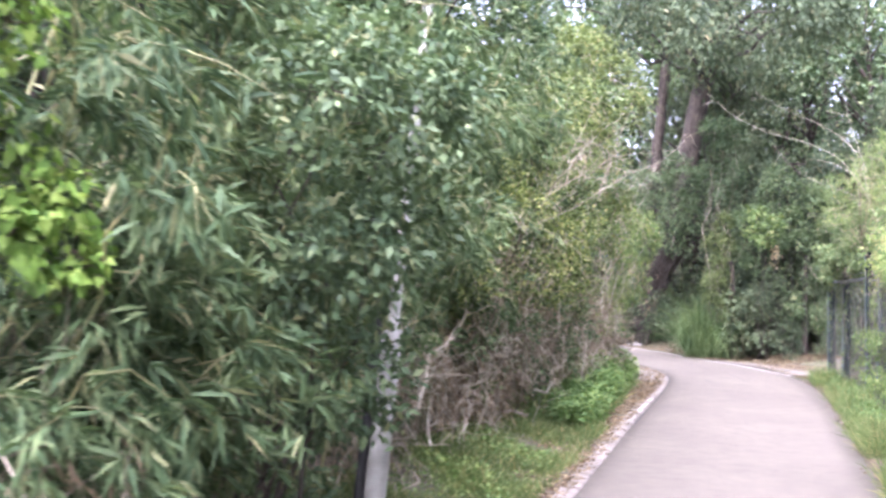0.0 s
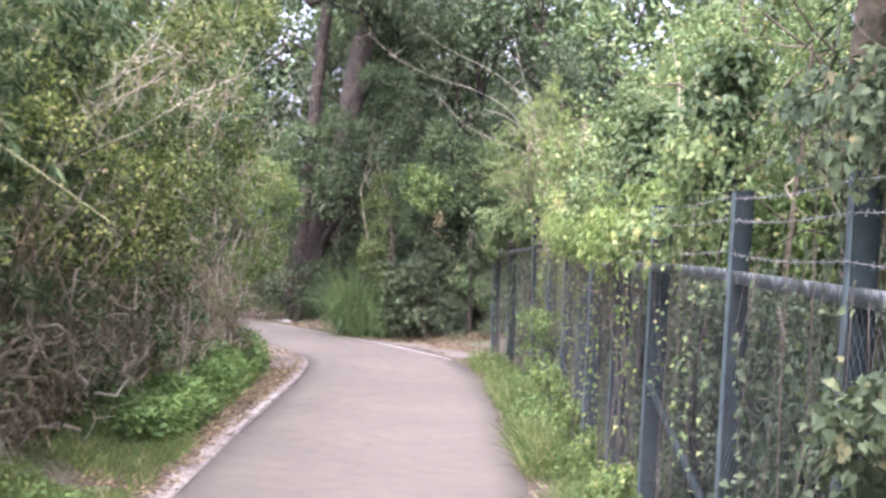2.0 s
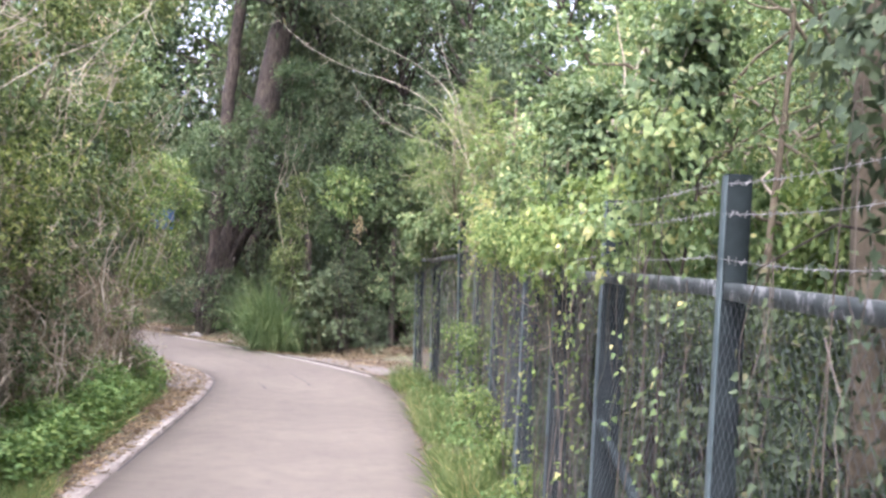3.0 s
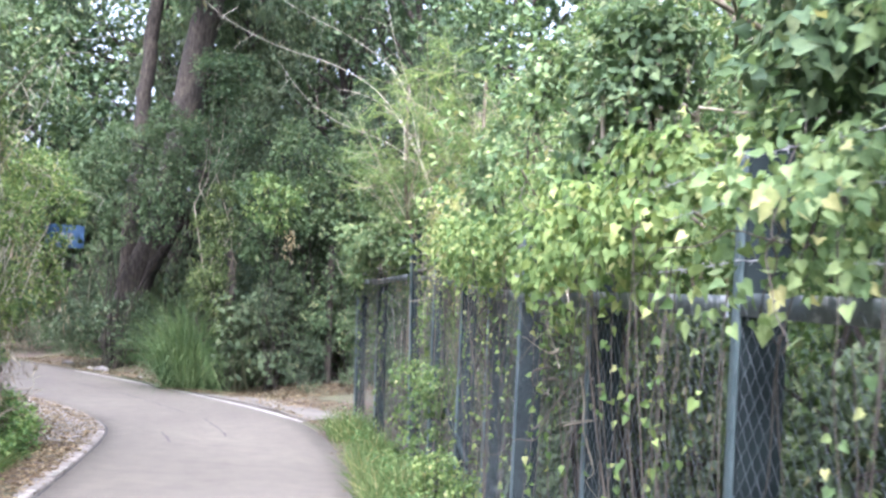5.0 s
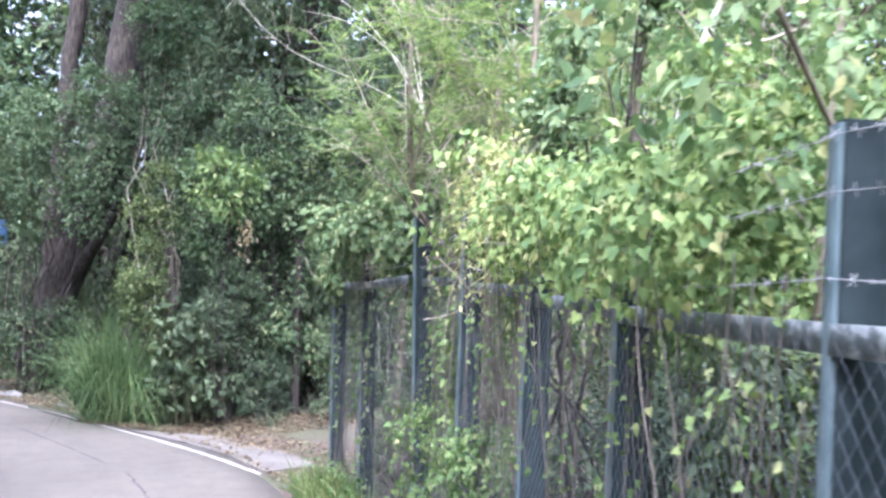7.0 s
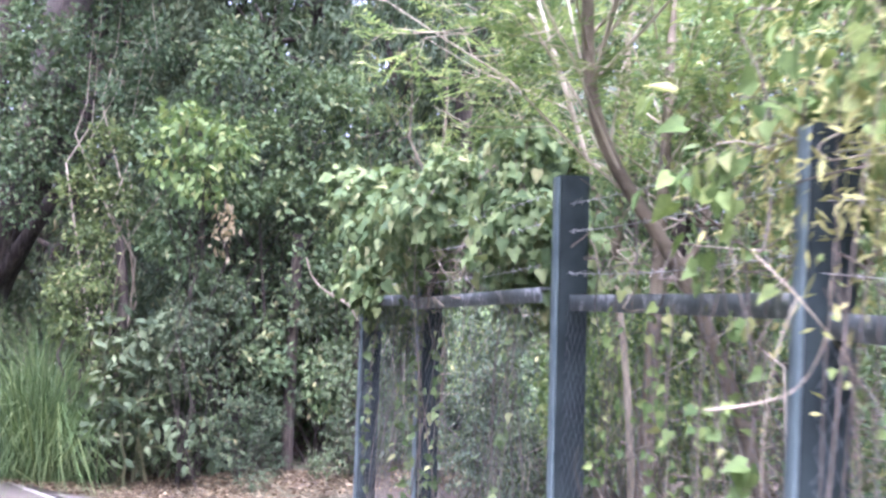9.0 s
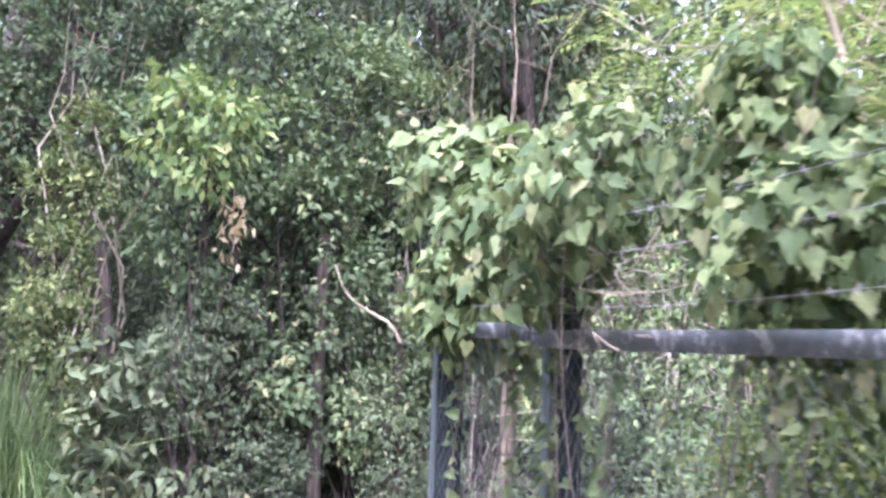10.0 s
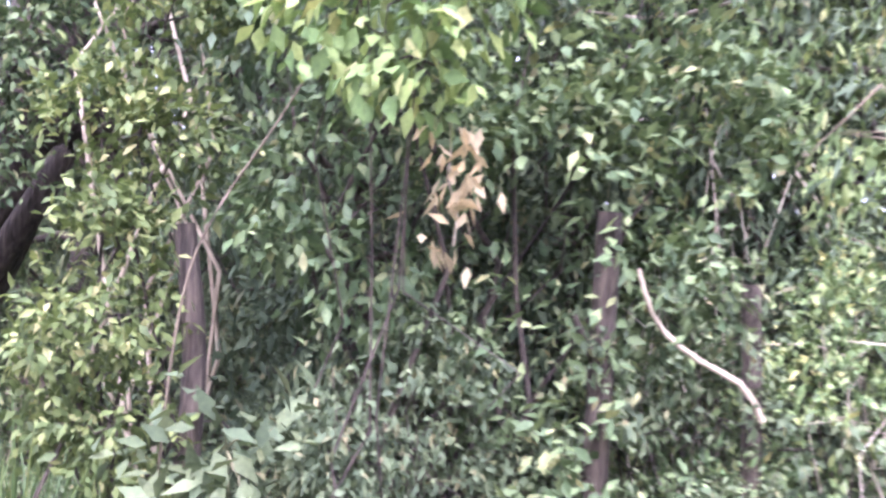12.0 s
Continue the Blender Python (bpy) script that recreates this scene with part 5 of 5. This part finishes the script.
def overhang():
    """A bush on the bank beside the apron, with a bunch of dead leaves."""
    rng = np.random.default_rng(21)
    o = np.array([-1.0, 27.3, lie_at(-1.0, 27.3)])
    e = base("shrub", *o, "leaning broadleaf shrub with one bunch of dry leaves", "shrub", "bank shrubs")
    bright = np.array([(-1.5, 26.9, 3.9, .4), (-1.1, 26.8, 3.75, .35), (-1.8, 27.0, 3.4, .4), (-2.0, 27.1, 4.3, .4), (-1.5, 26.9, 4.6, .35), (-1.4, 26.8, 3.0, .35), (-1.3, 26.4, 4.1, .25)]) - [*o, 0]
    dim = np.array([(-0.6, 26.9, 4.3, .5), (0.1, 27.1, 4.9, .6), (-0.3, 27.0, 3.6, .5), (0.4, 27.1, 3.9, .5), (-0.8, 26.9, 2.6, .4), (0.1, 27.0, 2.9, .45), (-0.3, 26.9, 1.9, .45), (-1.2, 26.8, 1.6, .4), (0.5, 27.0, 1.6, .45), (-0.7, 26.9, 1.0, .4), (-1.0, 27.1, 5.4, .6)]) - [*o, 0]
    for x, y, z, q in np.concatenate([bright, dim]):
        part("branch", tube(Shape(), bent(rng, (0.1 * x, 0.1 * y, -0.1), (x, y, z), 7, 0.05, 0.15), np.linspace(0.035, 0.006, 7), 5), M_BARK, e)
    part("foliage", foliage(Shape(), rng, bright, 4200, 0.105, 0.05, "rhomb", 0.4), M_GLOSS, e, "lighter green leaves")
    part("foliage", foliage(Shape(), rng, dim, 7000, 0.11, 0.055, "rhomb", 0.3), M_BROAD, e)
    c0 = np.array([-0.98, 26.0, 3.37]) - o
    bunch = part("dead_spray", tube(Shape(), bent(rng, c0 + [-.05, .3, .35], c0 - [0, 0, .3], 5, 0.05), 0.006, 4), M_TWIG, e, "hanging spray of tan dead leaves")
    for q in range(60):
        c = np.array([c0 + [0, 0, rng.uniform(-.32, .22)]]) + rng.normal(0, 0.075, (1, 3))
        part("leaf", leaves(Shape(), c, rng.normal(0, .5, (1, 3)) - [0, 0, .8], rng.normal(0, 1, (1, 3)), rng.uniform(.09, .15), .05), M_TAN, bunch)
    return e


overhang()


def bare_trunks():
    z = lie_at(-2.27, 26.75)
    e = base("tree", -2.27, 26.75, z, "dark broken tree trunk with a thin brown climber", "tree", "bare trunks")
    stick(e, "trunk", [(0.02, 0, -0.2), (0.0, 0, 1.6 - z), (0.02, 0, 2.4 - z), (-0.11, 0, 3.1 - z)], 0.085, 0.06, M_BARK, 8)
    stick(e, "climber", [(-0.1, -0.35, -0.1), (-0.07, -0.35, 2.1 - z), (-0.03, -0.35, 2.8 - z), (0.1, -0.35, 3.17 - z), (0.32, -0.35, 3.53 - z), (0.54, -0.35, 3.95 - z), (0.72, -0.35, 4.4 - z)], 0.011, 0.005, M_BROWN, 5, "thin brown climbing stem")
    e = base("tree", 0.78, 26.8, lie_at(0.78, 26.8), "dark slender broken trunk among the bushes", "tree", "bare trunks")
    z = -lie_at(0.78, 26.8)
    stick(e, "trunk", [(0.02, 0, -0.2), (0, 0, 1.2), (-0.1, 0, 3.02 + z)], 0.075, 0.055, M_BARK, 8)
    stick(e, "hooked_branch", [(-0.05, -0.2, 2.3 + z), (-0.16, -0.2, 2.5 + z), (-0.4, -0.2, 2.58 + z), (-0.66, -0.2, 2.76 + z), (-0.76, -0.2, 3.05 + z)], 0.022, 0.012, M_TWIG, 6, "pale hooked branch")
    e = base("tree", -0.08, 26.85, lie_at(-0.08, 26.85), "brown bare trunk in the shade", "tree", "bare trunks")
    z = -lie_at(-0.08, 26.85)
    stick(e, "trunk", [(0.05, 0, -0.2), (0.0, 0, 1.2), (-0.03, 0, 3.35 + z)], 0.085, 0.07, M_BARK, 8)
    stick(e, "stub", [(-0.02, 0, 2.5 + z), (-0.12, -0.06, 2.62 + z), (-0.2, -0.1, 2.78 + z)], 0.03, 0.018, M_BARK, 6)


bare_trunks()


def thin_trunk(x, y, h, lean, thick=.05):
    e = base("tree", x, y, lie_at(x, y), "thin brown leafless trunk behind the fence", "tree", "thin trunks")
    rng = np.random.default_rng(int(abs(x * 31 + y * 17)))
    line = curl(rng, (0, 0, -.2), (lean, 0.1, h), 12, 0.12)
    part("trunk", tube(Shape(), line, np.linspace(thick, thick * .36, 12), 9), M_BROWN, e, "", True)
    for q in range(7):
        c = line[rng.integers(5, 12)]
        part("branch", tube(Shape(), curl(rng, c, c + rng.normal(0, .5, 3) + [0, 0, .4], 7, .1), np.linspace(.014, .003, 7), 5), M_TWIG, e)


for x, y, h, lean in [(3.5, 4.6, 4.6, .3), (3.5, 8.7, 4.4, -.1), (3.3, 11.6, 5.0, .2), (2.9, 13.2, 4.4, -.1)]:
    thin_trunk(x, y, h, lean)
thin_trunk(3.75, 2.5, 8.5, .1, .2)


def leaning_trunk():
    z = lie_at(3.35, 16.0)
    e = base("tree", 3.35, 16.0, z, "pale bare dead trunk leaning behind the fence", "tree", "bare trunks")
    stick(e, "trunk", [(0, 0, -0.2), (0.2, 0, 2.8 - z), (0.45, 0, 4.6 - z), (0.88, 0, 5.72 - z), (1.3, 0, 7.0 - z)], 0.07, 0.035, M_PALETWIG, 8)
    z = lie_at(2.5, 7.0)
    e = base("tree", 2.5, 7.0, z, "pale broken stem standing out of the creepers", "tree", "bare trunks")
    stick(e, "trunk", [(0.05, 0, -0.2), (0.02, 0, 2.4 - z), (-0.06, -0.08, 3.4 - z), (-0.09, -0.1, 3.95 - z)], 0.035, 0.012, M_TWIG, 7)


leaning_trunk()


def bare_tree():
    """A nearly leafless tree behind the fence reaching over the road."""
    rng = np.random.default_rng(31)
    x, y = 2.5, 18.7
    e = base("tree", x, y, lie_at(x, y), "thin pale tree with long bare branches over the road", "tree")
    z = -lie_at(x, y)
    o = np.array([x, y, -z])
    stick(e, "trunk", [(0, 0, -0.2), (-0.12, 0, 1.8), (-0.35, 0, 3.2 + z), (-0.9, 0, 4.6 + z)], 0.035, 0.015, M_TWIG, 7)
    for way in [[(1.6, 18.7, 4.6), (1.0, 18.7, 5.6), (0.14, 18.7, 6.04), (-0.69, 18.7, 6.2), (-1.6, 18.6, 6.6), (-2.3, 18.5, 7.2)], [(1.6, 18.7, 4.5), (1.1, 18.7, 4.85), (0.2, 18.6, 5.1), (-0.32, 18.6, 5.5), (-0.7, 18.6, 6.0)],
                [(1.6, 18.7, 4.6), (1.3, 18.8, 5.9), (0.4, 18.8, 6.5), (-0.4, 18.8, 6.8), (-1.2, 18.8, 7.3)], [(1.6, 18.7, 4.6), (1.3, 18.6, 5.2), (0.7, 18.5, 5.55), (0.2, 18.5, 5.6)], [(1.6, 18.7, 4.6), (1.5, 18.8, 5.4), (1.1, 18.9, 6.4), (0.9, 18.9, 7.2)]]:
        line, _ = along(np.array(way) - o, 0.12)
        part("branch", tube(Shape(), line, np.linspace(0.0075, 0.0022, len(line)), 6), M_PALETWIG, e, "", True)
        for _ in range(5):
            c = line[rng.integers(len(line) // 3, len(line))]
            part("twig", tube(Shape(), curl(rng, c, c + [rng.uniform(-.5, .1), rng.normal(0, .15), rng.normal(-.05, .3)], 8, 0.06), np.linspace(0.0035, 0.0012, 8), 4), M_PALETWIG, e)
    return e


bare_tree()


def pale_trunk():
    rng = np.random.default_rng(33)
    x, y = 1.7, 25.4
    e = base("tree", x, y, lie_at(x, y), "pale brown tree with bare spreading branches", "tree")
    z = -lie_at(x, y)
    stick(e, "trunk", [(0.05, 0, -0.2), (0.02, 0, 1.6), (0, 0, 3.0 + z), (-0.05, 0, 3.6 + z)], 0.085, 0.06, M_BROWN, 8)
    for tip in [(-0.55, -0.1, 5.2), (0.35, 0, 5.4), (-0.15, 0.3, 5.8), (0.7, -0.2, 4.7), (-0.9, 0.1, 3.9)]:
        line = bent(rng, (0, 0, rng.uniform(2.8, 3.5) + z), (tip[0], tip[1], tip[2] + z), 7, 0.06)
        s = tube(Shape(), line, np.linspace(0.028, 0.005, 7), 6)
        for _ in range(7):
            c = line[rng.integers(2, 7)]
            tube(s, bent(rng, c, c + rng.normal(0, 0.3, 3) + [0, 0, .1], 4, 0.12), np.linspace(0.008, 0.002, 4), 3)
        part("branch", s, M_BROWN, e)
    for q in range(30):
        c = np.array([[-0.32, -0.1, 2.62 + z]]) + rng.normal(0, 0.07, (1, 3))
        part("leaf", leaves(Shape(), c, rng.normal(0, .6, (1, 3)) - [0, 0, .6], rng.normal(0, 1, (1, 3)), rng.uniform(.08, .13), .05), M_DRY, e)


pale_trunk()


def feather_tree(x, y, h, seed, way=((0, 0), (0, 6)), thick=0.07):
    """A small tree with feathery yellow-green leaves on spreading pale branches; way: how far over at which heights."""
    rng = np.random.default_rng(seed)
    e = base("tree", x, y, lie_at(x, y), "small tree with feathery yellow-green leaves and pale branches", "tree", "feathery trees")
    over, up = np.array(way, float).T
    at = lambda z: np.array([np.interp(z, up, over), 0, z])
    stick(e, "trunk", [(over[0], 0, -0.2), *(tuple(at(z)) for z in (0.7, 1.4, 2.0, 2.5, 2.8, 3.0, 3.2, 3.4, 3.7)), (over[-1], 0.1, h)], thick, 0.02, M_BROWN, 9)
    lf = Shape()
    for q in range(11):
        a = at(rng.uniform(3.0, 3.7))
        ang = q * 2.4
        b = a + [math.cos(ang) * rng.uniform(.7, 1.7), math.sin(ang) * rng.uniform(.7, 1.7), rng.uniform(0.2, h - 3)]
        line = curl(rng, a, b, 7, 0.08)
        s = tube(Shape(), line, np.linspace(0.008, 0.0025, 7), 5)
        for _ in range(12):
            c = line[rng.integers(2, 7)]
            d = unit(np.array([*rng.normal(0, 1, 2), rng.normal(0.1, .3)]))
            f = c + d * rng.uniform(0.25, 0.55)
            tube(s, bent(rng, c, f, 4, 0.06), np.linspace(0.004, 0.0015, 4), 3)
            for _ in range(4):                  # fronds, leaflets in two rows
                r0 = c + (f - c) * rng.uniform(0.3, 1)
                fd = unit(d * .4 + rng.normal(0, .6, 3) - [0, 0, .2])
                sd = unit(np.cross(fd, [0, 0, 1.0]))
                t = np.repeat(np.linspace(0.1, 1, 9), 2)[:, None]
                sg = np.tile([1, -1], 9)[:, None]
                leaves(lf, r0 + fd * t * 0.24, fd * 0.4 + sd * sg, np.tile([0, 0, 1.0], (18, 1)) + rng.normal(0, .2, (18, 3)), 0.07, 0.018, "rhomb", 0.05)
        part("branch", s, M_TWIG, e)
    part("foliage", lf, M_FEATHER, e)
    return e


feather_tree(2.45, 16.0, 5.2, 41, ((0, 0), (-.08, 1.4), (-.3, 2.2), (-.6, 2.75), (-.82, 3.03), (-.94, 3.2), (-1.03, 3.42), (-1.08, 3.8), (-1.12, 5)), 0.045)
feather_tree(2.4, 18.4, 5.2, 44)
feather_tree(2.3, 14.9, 5.2, 42)
feather_tree(2.6, 20.4, 5.4, 43)


def rock(seed, x, y, r):
    rng = np.random.default_rng(seed)
    e = base("stone", x, y, lie_at(x, y), "pale weathered stone on the soil bank", "stone", "bank stones")
    bm = bmesh.new()
    bmesh.ops.create_icosphere(bm, subdivisions=2, radius=1.0)
    off = rng.uniform(0, 50, 3)
    for v in bm.verts:
        f = 1 + 0.35 * noise.noise(v.co * 1.4 + Vector(off))
        v.co = Vector((v.co.x * r * 1.5 * f, v.co.y * r * f, v.co.z * r * 0.7 * f + r * 0.3))
    me = bpy.data.meshes.new("body")
    bm.to_mesh(me)
    bm.free()
    me.materials.append(M_STONE)
    ob = new("body", me)
    ob.parent = e
    return e


for k, (x, y, r) in enumerate([(-5.75, 29.75, .13), (-6.1, 30.1, .07), (-6.9, 31.1, .1), (-4.5, 28.5, .06), (-3.0, 26.9, .05)]):
    rock(220 + k, x, y, r)


def blue_board(x, y):
    e = base("sign_board", x, y, lie_at(x, y), "blue board on a post glimpsed through the leaves", "sign")
    z = 3.42 - lie_at(x, y)
    part("panel", box(Shape(), (-0.62, -0.02, z - 0.36), (0.62, 0.02, z + 0.36), 0.01), M_BLUE, e)
    for u0 in (-0.3, 0.12):
        part("white_mark", box(Shape(), (u0, -0.027, z - 0.25), (u0 + 0.14, -0.023, z + 0.1)), M_WHITE, e)
    part("post", tube(Shape(), [(0, 0.06, -0.3), (0, 0.06, z + 0.4)], 0.035, 8), M_POLE, e)


blue_board(-9.1, 38)


# grass, weeds and litter
def clump(seed, x, y, n, h, r, label="tall arching green grass clump on the bank", w=0.014):
    rng = np.random.default_rng(seed)
    e = base("grass_clump", x, y, lie_at(x, y), label, "grass", "grass clumps")
    for q in range(5):
        m = n // 5
        c = rng.normal(0, r * 0.4, 2)
        p = np.c_[c + rng.normal(0, r * 0.28, (m, 2)), np.zeros(m) - 0.03]
        d = unit(np.c_[rng.normal(0, 0.26, (m, 2)) + p[:, :2] * 0.4 + [0.02, -0.07], np.ones(m)])
        l = h * rng.uniform(0.5, 1.2, m)
        part("tuft", leaves(Shape(), p, d, unit(rng.normal(0, 1, (m, 3)) * [1, 1, 0.2]), l, w * rng.uniform(0.6, 1.3, m), "blade", 0.1, rng.uniform(0.42, 0.95, (m, 1))), M_REED, e)


for k, (x, y, n, h, r) in enumerate([(-3.3, 27.4, 480, 4.5, .3), (-3.2, 26.75, 460, 4.0, .28), (-2.72, 26.8, 320, 2.9, .28), (-3.05, 26.4, 480, 3.8, .26), (-3.4, 27.0, 320, 3.4, .3), (-3.8, 29.5, 260, 2.4, .4), (-2.7, 26.9, 160, .8, .3)]):
    clump(150 + k, x, y, n, h, r)


def sward(seed, name, label, n, where, h, w, mat, form="blade", broad=False):
    """Grass or weeds over a strip: where(rng, n) gives the places."""
    rng = np.random.default_rng(seed)
    xy = where(rng, n)
    z = lie(xy[:, 0], xy[:, 1])
    patch = np.array([noise.noise(Vector((x * 0.9, y * 0.9, seed))) for x, y in xy])
    keep = patch > rng.uniform(-0.55, 0.25, n)
    xy, z, patch = xy[keep], z[keep], patch[keep]
    k = len(xy)
    d = unit(np.c_[rng.normal(0, 0.45, (k, 2)), np.ones(k)])
    l = h * rng.uniform(0.4, 1.2, k) * (1 + patch)
    s = Shape()
    if broad:
        p = np.c_[xy, z + rng.uniform(0, 1, k) * h * (0.6 + patch)]
        leaves(s, p, unit(rng.normal(0, 1, (k, 3)) * [1, 1, 0.4]), unit(rng.normal(0, .4, (k, 3)) + [0, 0, 1]), w * 1.7 * rng.uniform(.6, 1.3, k), w * rng.uniform(.6, 1.3, k), "rhomb")
    else:
        leaves(s, np.c_[xy, z - 0.02], d, unit(rng.normal(0, 1, (k, 3)) * [1, 1, 0.2]), l, w * rng.uniform(0.6, 1.3, k), "blade", 0.1, 0.3)
    return tagged(new(name, s.mesh(name, mat)), label, "grass" if not broad else "weeds", kind="stuff")


def strip(poly, lo, hi):
    """Places beside a line, lo to hi metres to its left."""
    def where(rng, n):
        p, t = along(poly, 0.1)
        k = rng.integers(0, len(p), n)
        return p[k] + np.stack([-t[k, 1], t[k, 0]], 1) * rng.uniform(lo, hi, n)[:, None] + rng.normal(0, 0.05, (n, 2))
    return where


LK = [(-1.35, -12), (-1.75, 0), (-2.15, 6), (-2.45, 10), (-2.8, 15), (-3.08, 18.2)]
RV = [(2.4, -9), (2.05, 0), (1.7, 6), (1.45, 9), (1.12, 13.2), (0.75, 17.8), (0.25, 20.8)]
sward(1, "grass", "short bright green verge grass beside the road", 60000, strip([(-1.6, -9), (-1.75, 0), (-2.15, 6), (-2.35, 9)], 0.42, 2.5), 0.28, 0.012, M_GRASS)
sward(2, "grass", "taller green grass between road and fence", 26000, strip(RV, -0.75, -0.06), 0.55, 0.012, M_GRASS)
sward(3, "weeds", "bright green broadleaf weeds beside the kerb", 34000, strip([(-2.35, 8.2), (-2.55, 11), (-2.9, 14.5), (-3.12, 17.6)], 0.5, 2.1), 0.78, 0.055, M_WEED, broad=True)
sward(6, "grass", "bright green grass among the kerbside weeds", 28000, strip([(-2.35, 8.2), (-2.55, 11), (-2.9, 14.5), (-3.12, 17.6)], 0.55, 2.0), 0.42, 0.012, M_GRASS)
sward(4, "weeds", "low green weeds under the bamboo", 9000, strip(LK[:3], 0.6, 2.2), 0.25, 0.04, M_WEED, broad=True)
sward(7, "weeds", "low dark weeds at the foot of the bank", 1800, strip([(-8, 32.2), (-4.6, 28.9), (-2.2, 26.4), (0.6, 26.2), (2.2, 26.0)], 0.5, 1.5), 0.22, 0.05, M_BROAD, broad=True)
sward(5, "weeds", "low green weeds along the fence foot", 7000, strip(RV, -0.8, -0.2), 0.55, 0.04, M_WEED, broad=True)


def litter(seed, n, where, label):
    rng = np.random.default_rng(seed)
    xy = where(rng, n)
    z = np.maximum(lie(xy[:, 0], xy[:, 1]), np.where(off_road(xy[:, 0], xy[:, 1]) < 0.26, 0.035, -1)) + 0.008
    s = leaves(Shape(), np.c_[xy, z], unit(rng.normal(0, 1, (n, 3)) * [1, 1, 0.1]), unit(rng.normal(0, .3, (n, 3)) + [0, 0, 1]), rng.uniform(.04, .1, n), rng.uniform(.02, .045, n), "rhomb", 0.25)
    return tagged(new("leaf_litter", s.mesh("leaf_litter", M_DRY)), label, "leaf litter", kind="stuff")


litter(1, 20000, strip(LEFT_EDGE[2:11], 0.12, 1.1), "fallen brown leaves along the kerb")
litter(2, 9000, strip(RIGHT_EDGE[8:13], -1.6, -0.1), "fallen brown leaves at the foot of the bank")
litter(4, 5000, strip([(-3.1, 18.4), (-3.4, 20.3), (-4.2, 21.9), (-5.6, 23.5)], 0.22, 1.5), "deep brown leaf litter inside the bend")
litter(5, 9000, strip([(-3.6, 26.7), (-2.5, 25.95), (-1.3, 25.6), (0.5, 25.7), (2.6, 25.3)], -0.25, 1.1), "brown leaves on the bare soil beside the apron")
litter(3, 1500, strip(RV, -0.3, 0.05), "fallen leaves along the verge")
